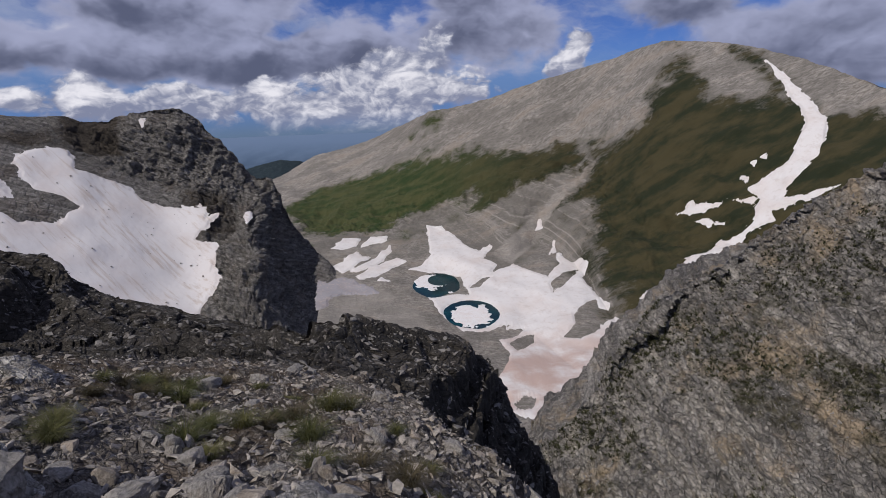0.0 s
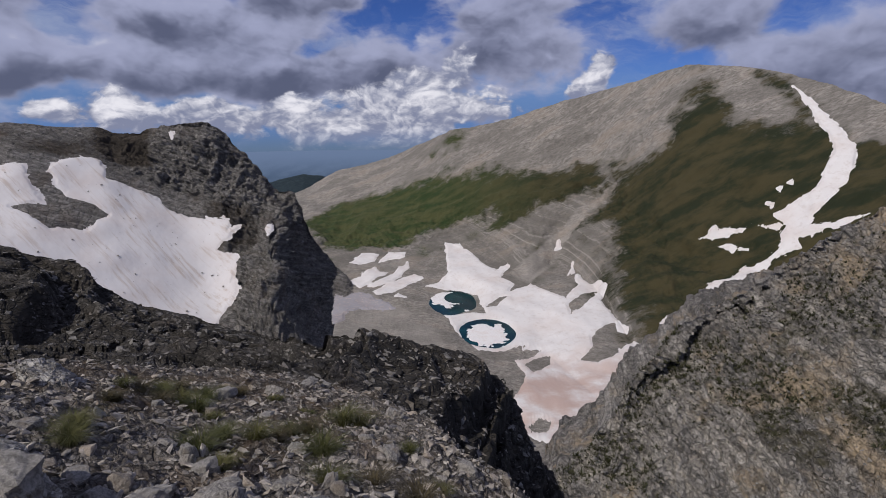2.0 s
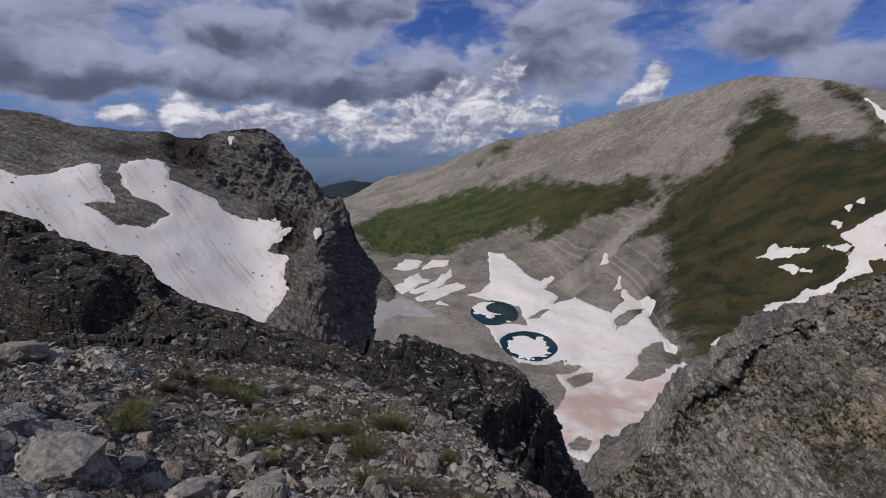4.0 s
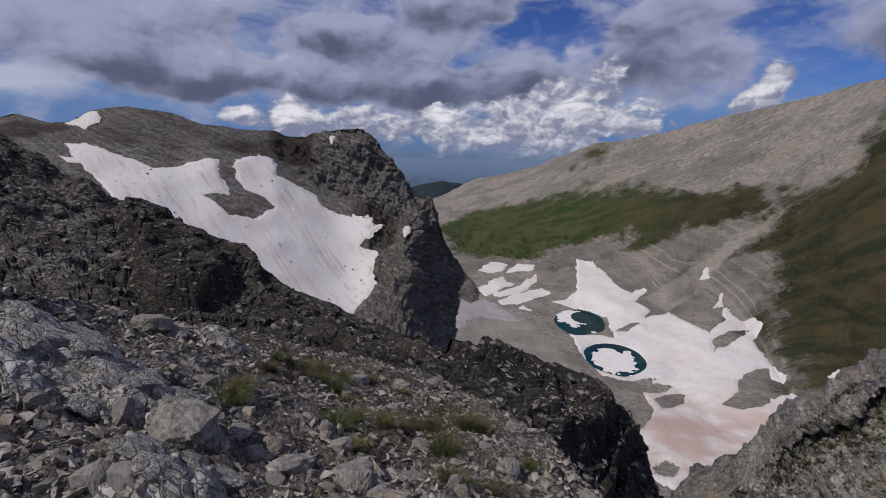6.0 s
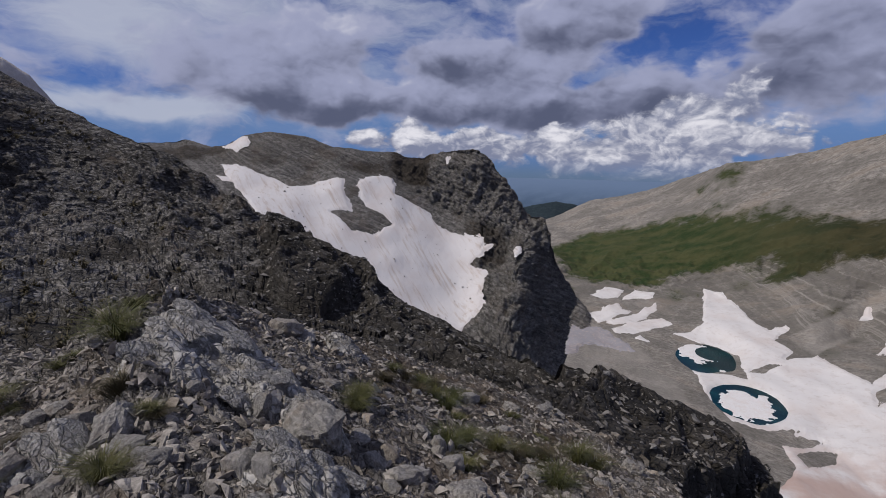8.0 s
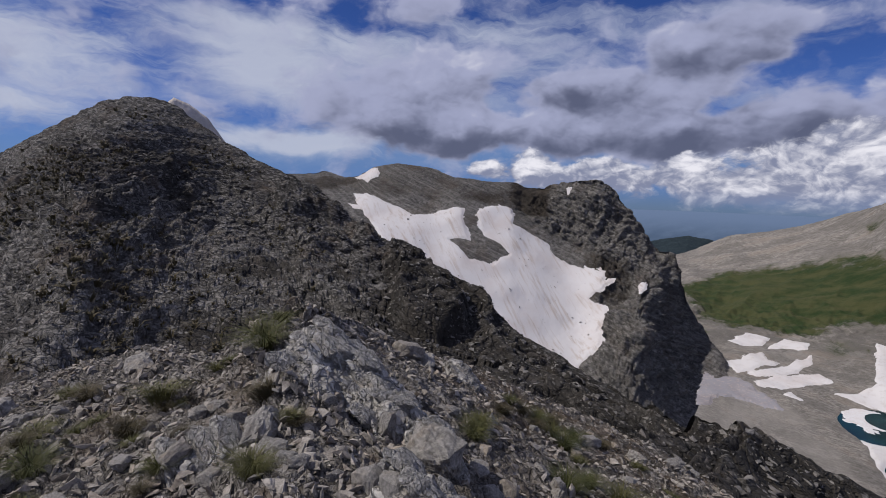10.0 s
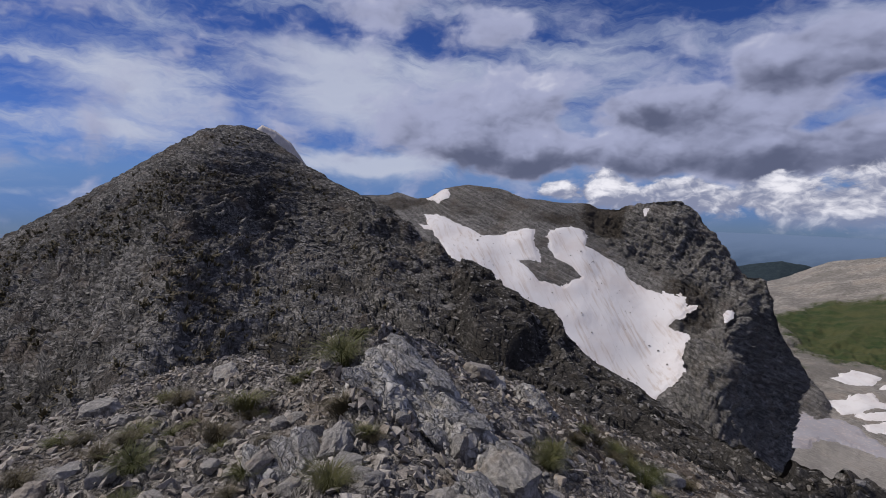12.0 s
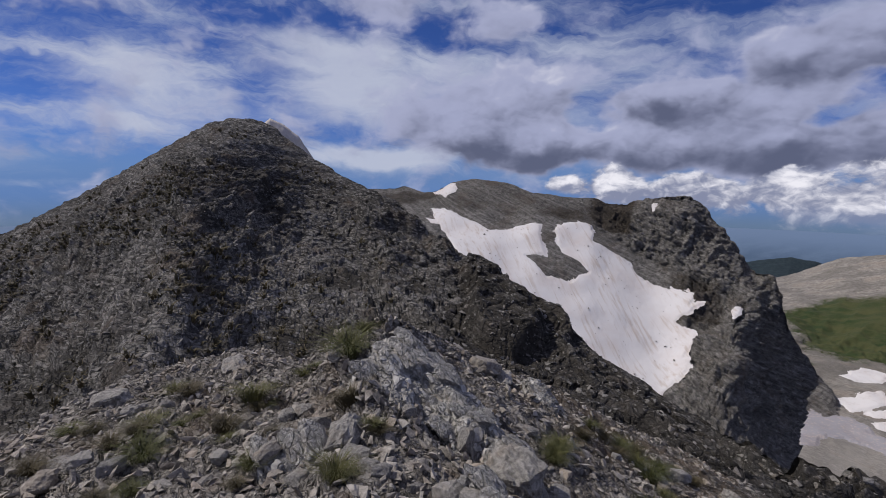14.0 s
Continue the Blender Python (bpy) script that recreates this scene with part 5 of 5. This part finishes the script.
on_slope = (np.arange(SLOPE.shape[0]) > 0.035 * SLOPE.shape[0])[:, None] * (np.arange(SLOPE.shape[0]) < 0.94 * SLOPE.shape[0])[:, None] * (sb > -46) * 1.0
strewn("slope_rubble", "grey rubble on the rocky slope", SLOPE, 9000, (0.15, 0.9), 7, SLOPE_STONE, on_slope, CHIPS, bias=0.9)

on_snow = ramp(inside(BOWL, BOWL_SNOW), 4, 8)
strewn("snow_debris", "dark stones scattered on the snowfield", BOWL + normals(BOWL) * 0.9, 130, (0.5, 2.6), 17, RUBBLE, on_snow, PEBBLES, -0.05, slant=2.2)

# grass
TINY = [tuft_shape(20 + k, 8, 0.9, 0.45, 0.10) for k in range(4)]
strewn("slope_grass", "dark grass tufts dotting the rocky slope", SLOPE, 5200, (0.25, 0.8), 8, SLOPE_TURF, on_slope * ramp(fbm(SLOPE, 9, 3), -0.35, 0.5), TINY, 0.2, 0.7, "grass")
strewn("peak_grass", "dry grass tufts on the stony peak", PEAK, 1500, (0.25, 0.7), 9, SHRUB, on_peak * (np.arange(PEAK.shape[0]) < 0.83 * PEAK.shape[0])[:, None] * ramp(pb, 55, 85) * ramp(fbm(PEAK, 6, 3), -0.2, 0.5), TINY, 0.2, 0.7, "grass")
TUFTS = []
for k in range(6):
    v, f = tuft_shape(k, 520, 0.75, 0.35, 0.0048)
    TUFTS.append(mesh_of("grass_tuft", v, f, GRASS_BLADE if k < 4 else SHRUB, False))
for x, y, w, h in TUFT_SPOTS:
    at, up = ground_at(NEAR, x, y)
    n = max(1, round(w / max(h, 0.12)))
    for j in range(min(n, 3)):
        o = (j - (min(n, 3) - 1) / 2) * w / n
        side = np.array([at[1], -at[0], 0]) / np.hypot(at[0], at[1])
        q, up = ground_at(NEAR, *(at + side * o + g.normal(0, 0.03, 3))[:2])
        s = min(max(h, 0.13), 0.52) * g.uniform(0.8, 1.15)
        lay(TUFTS[g.randint(0, 6)], q, up * 0.4 + np.array([0, 0, 0.6]), s * 1.25, s * 1.25, s * 0.85, g.uniform(0, 6.3),
            "dry green grass tuft growing between stones", "grass", "grass tufts", -0.08)
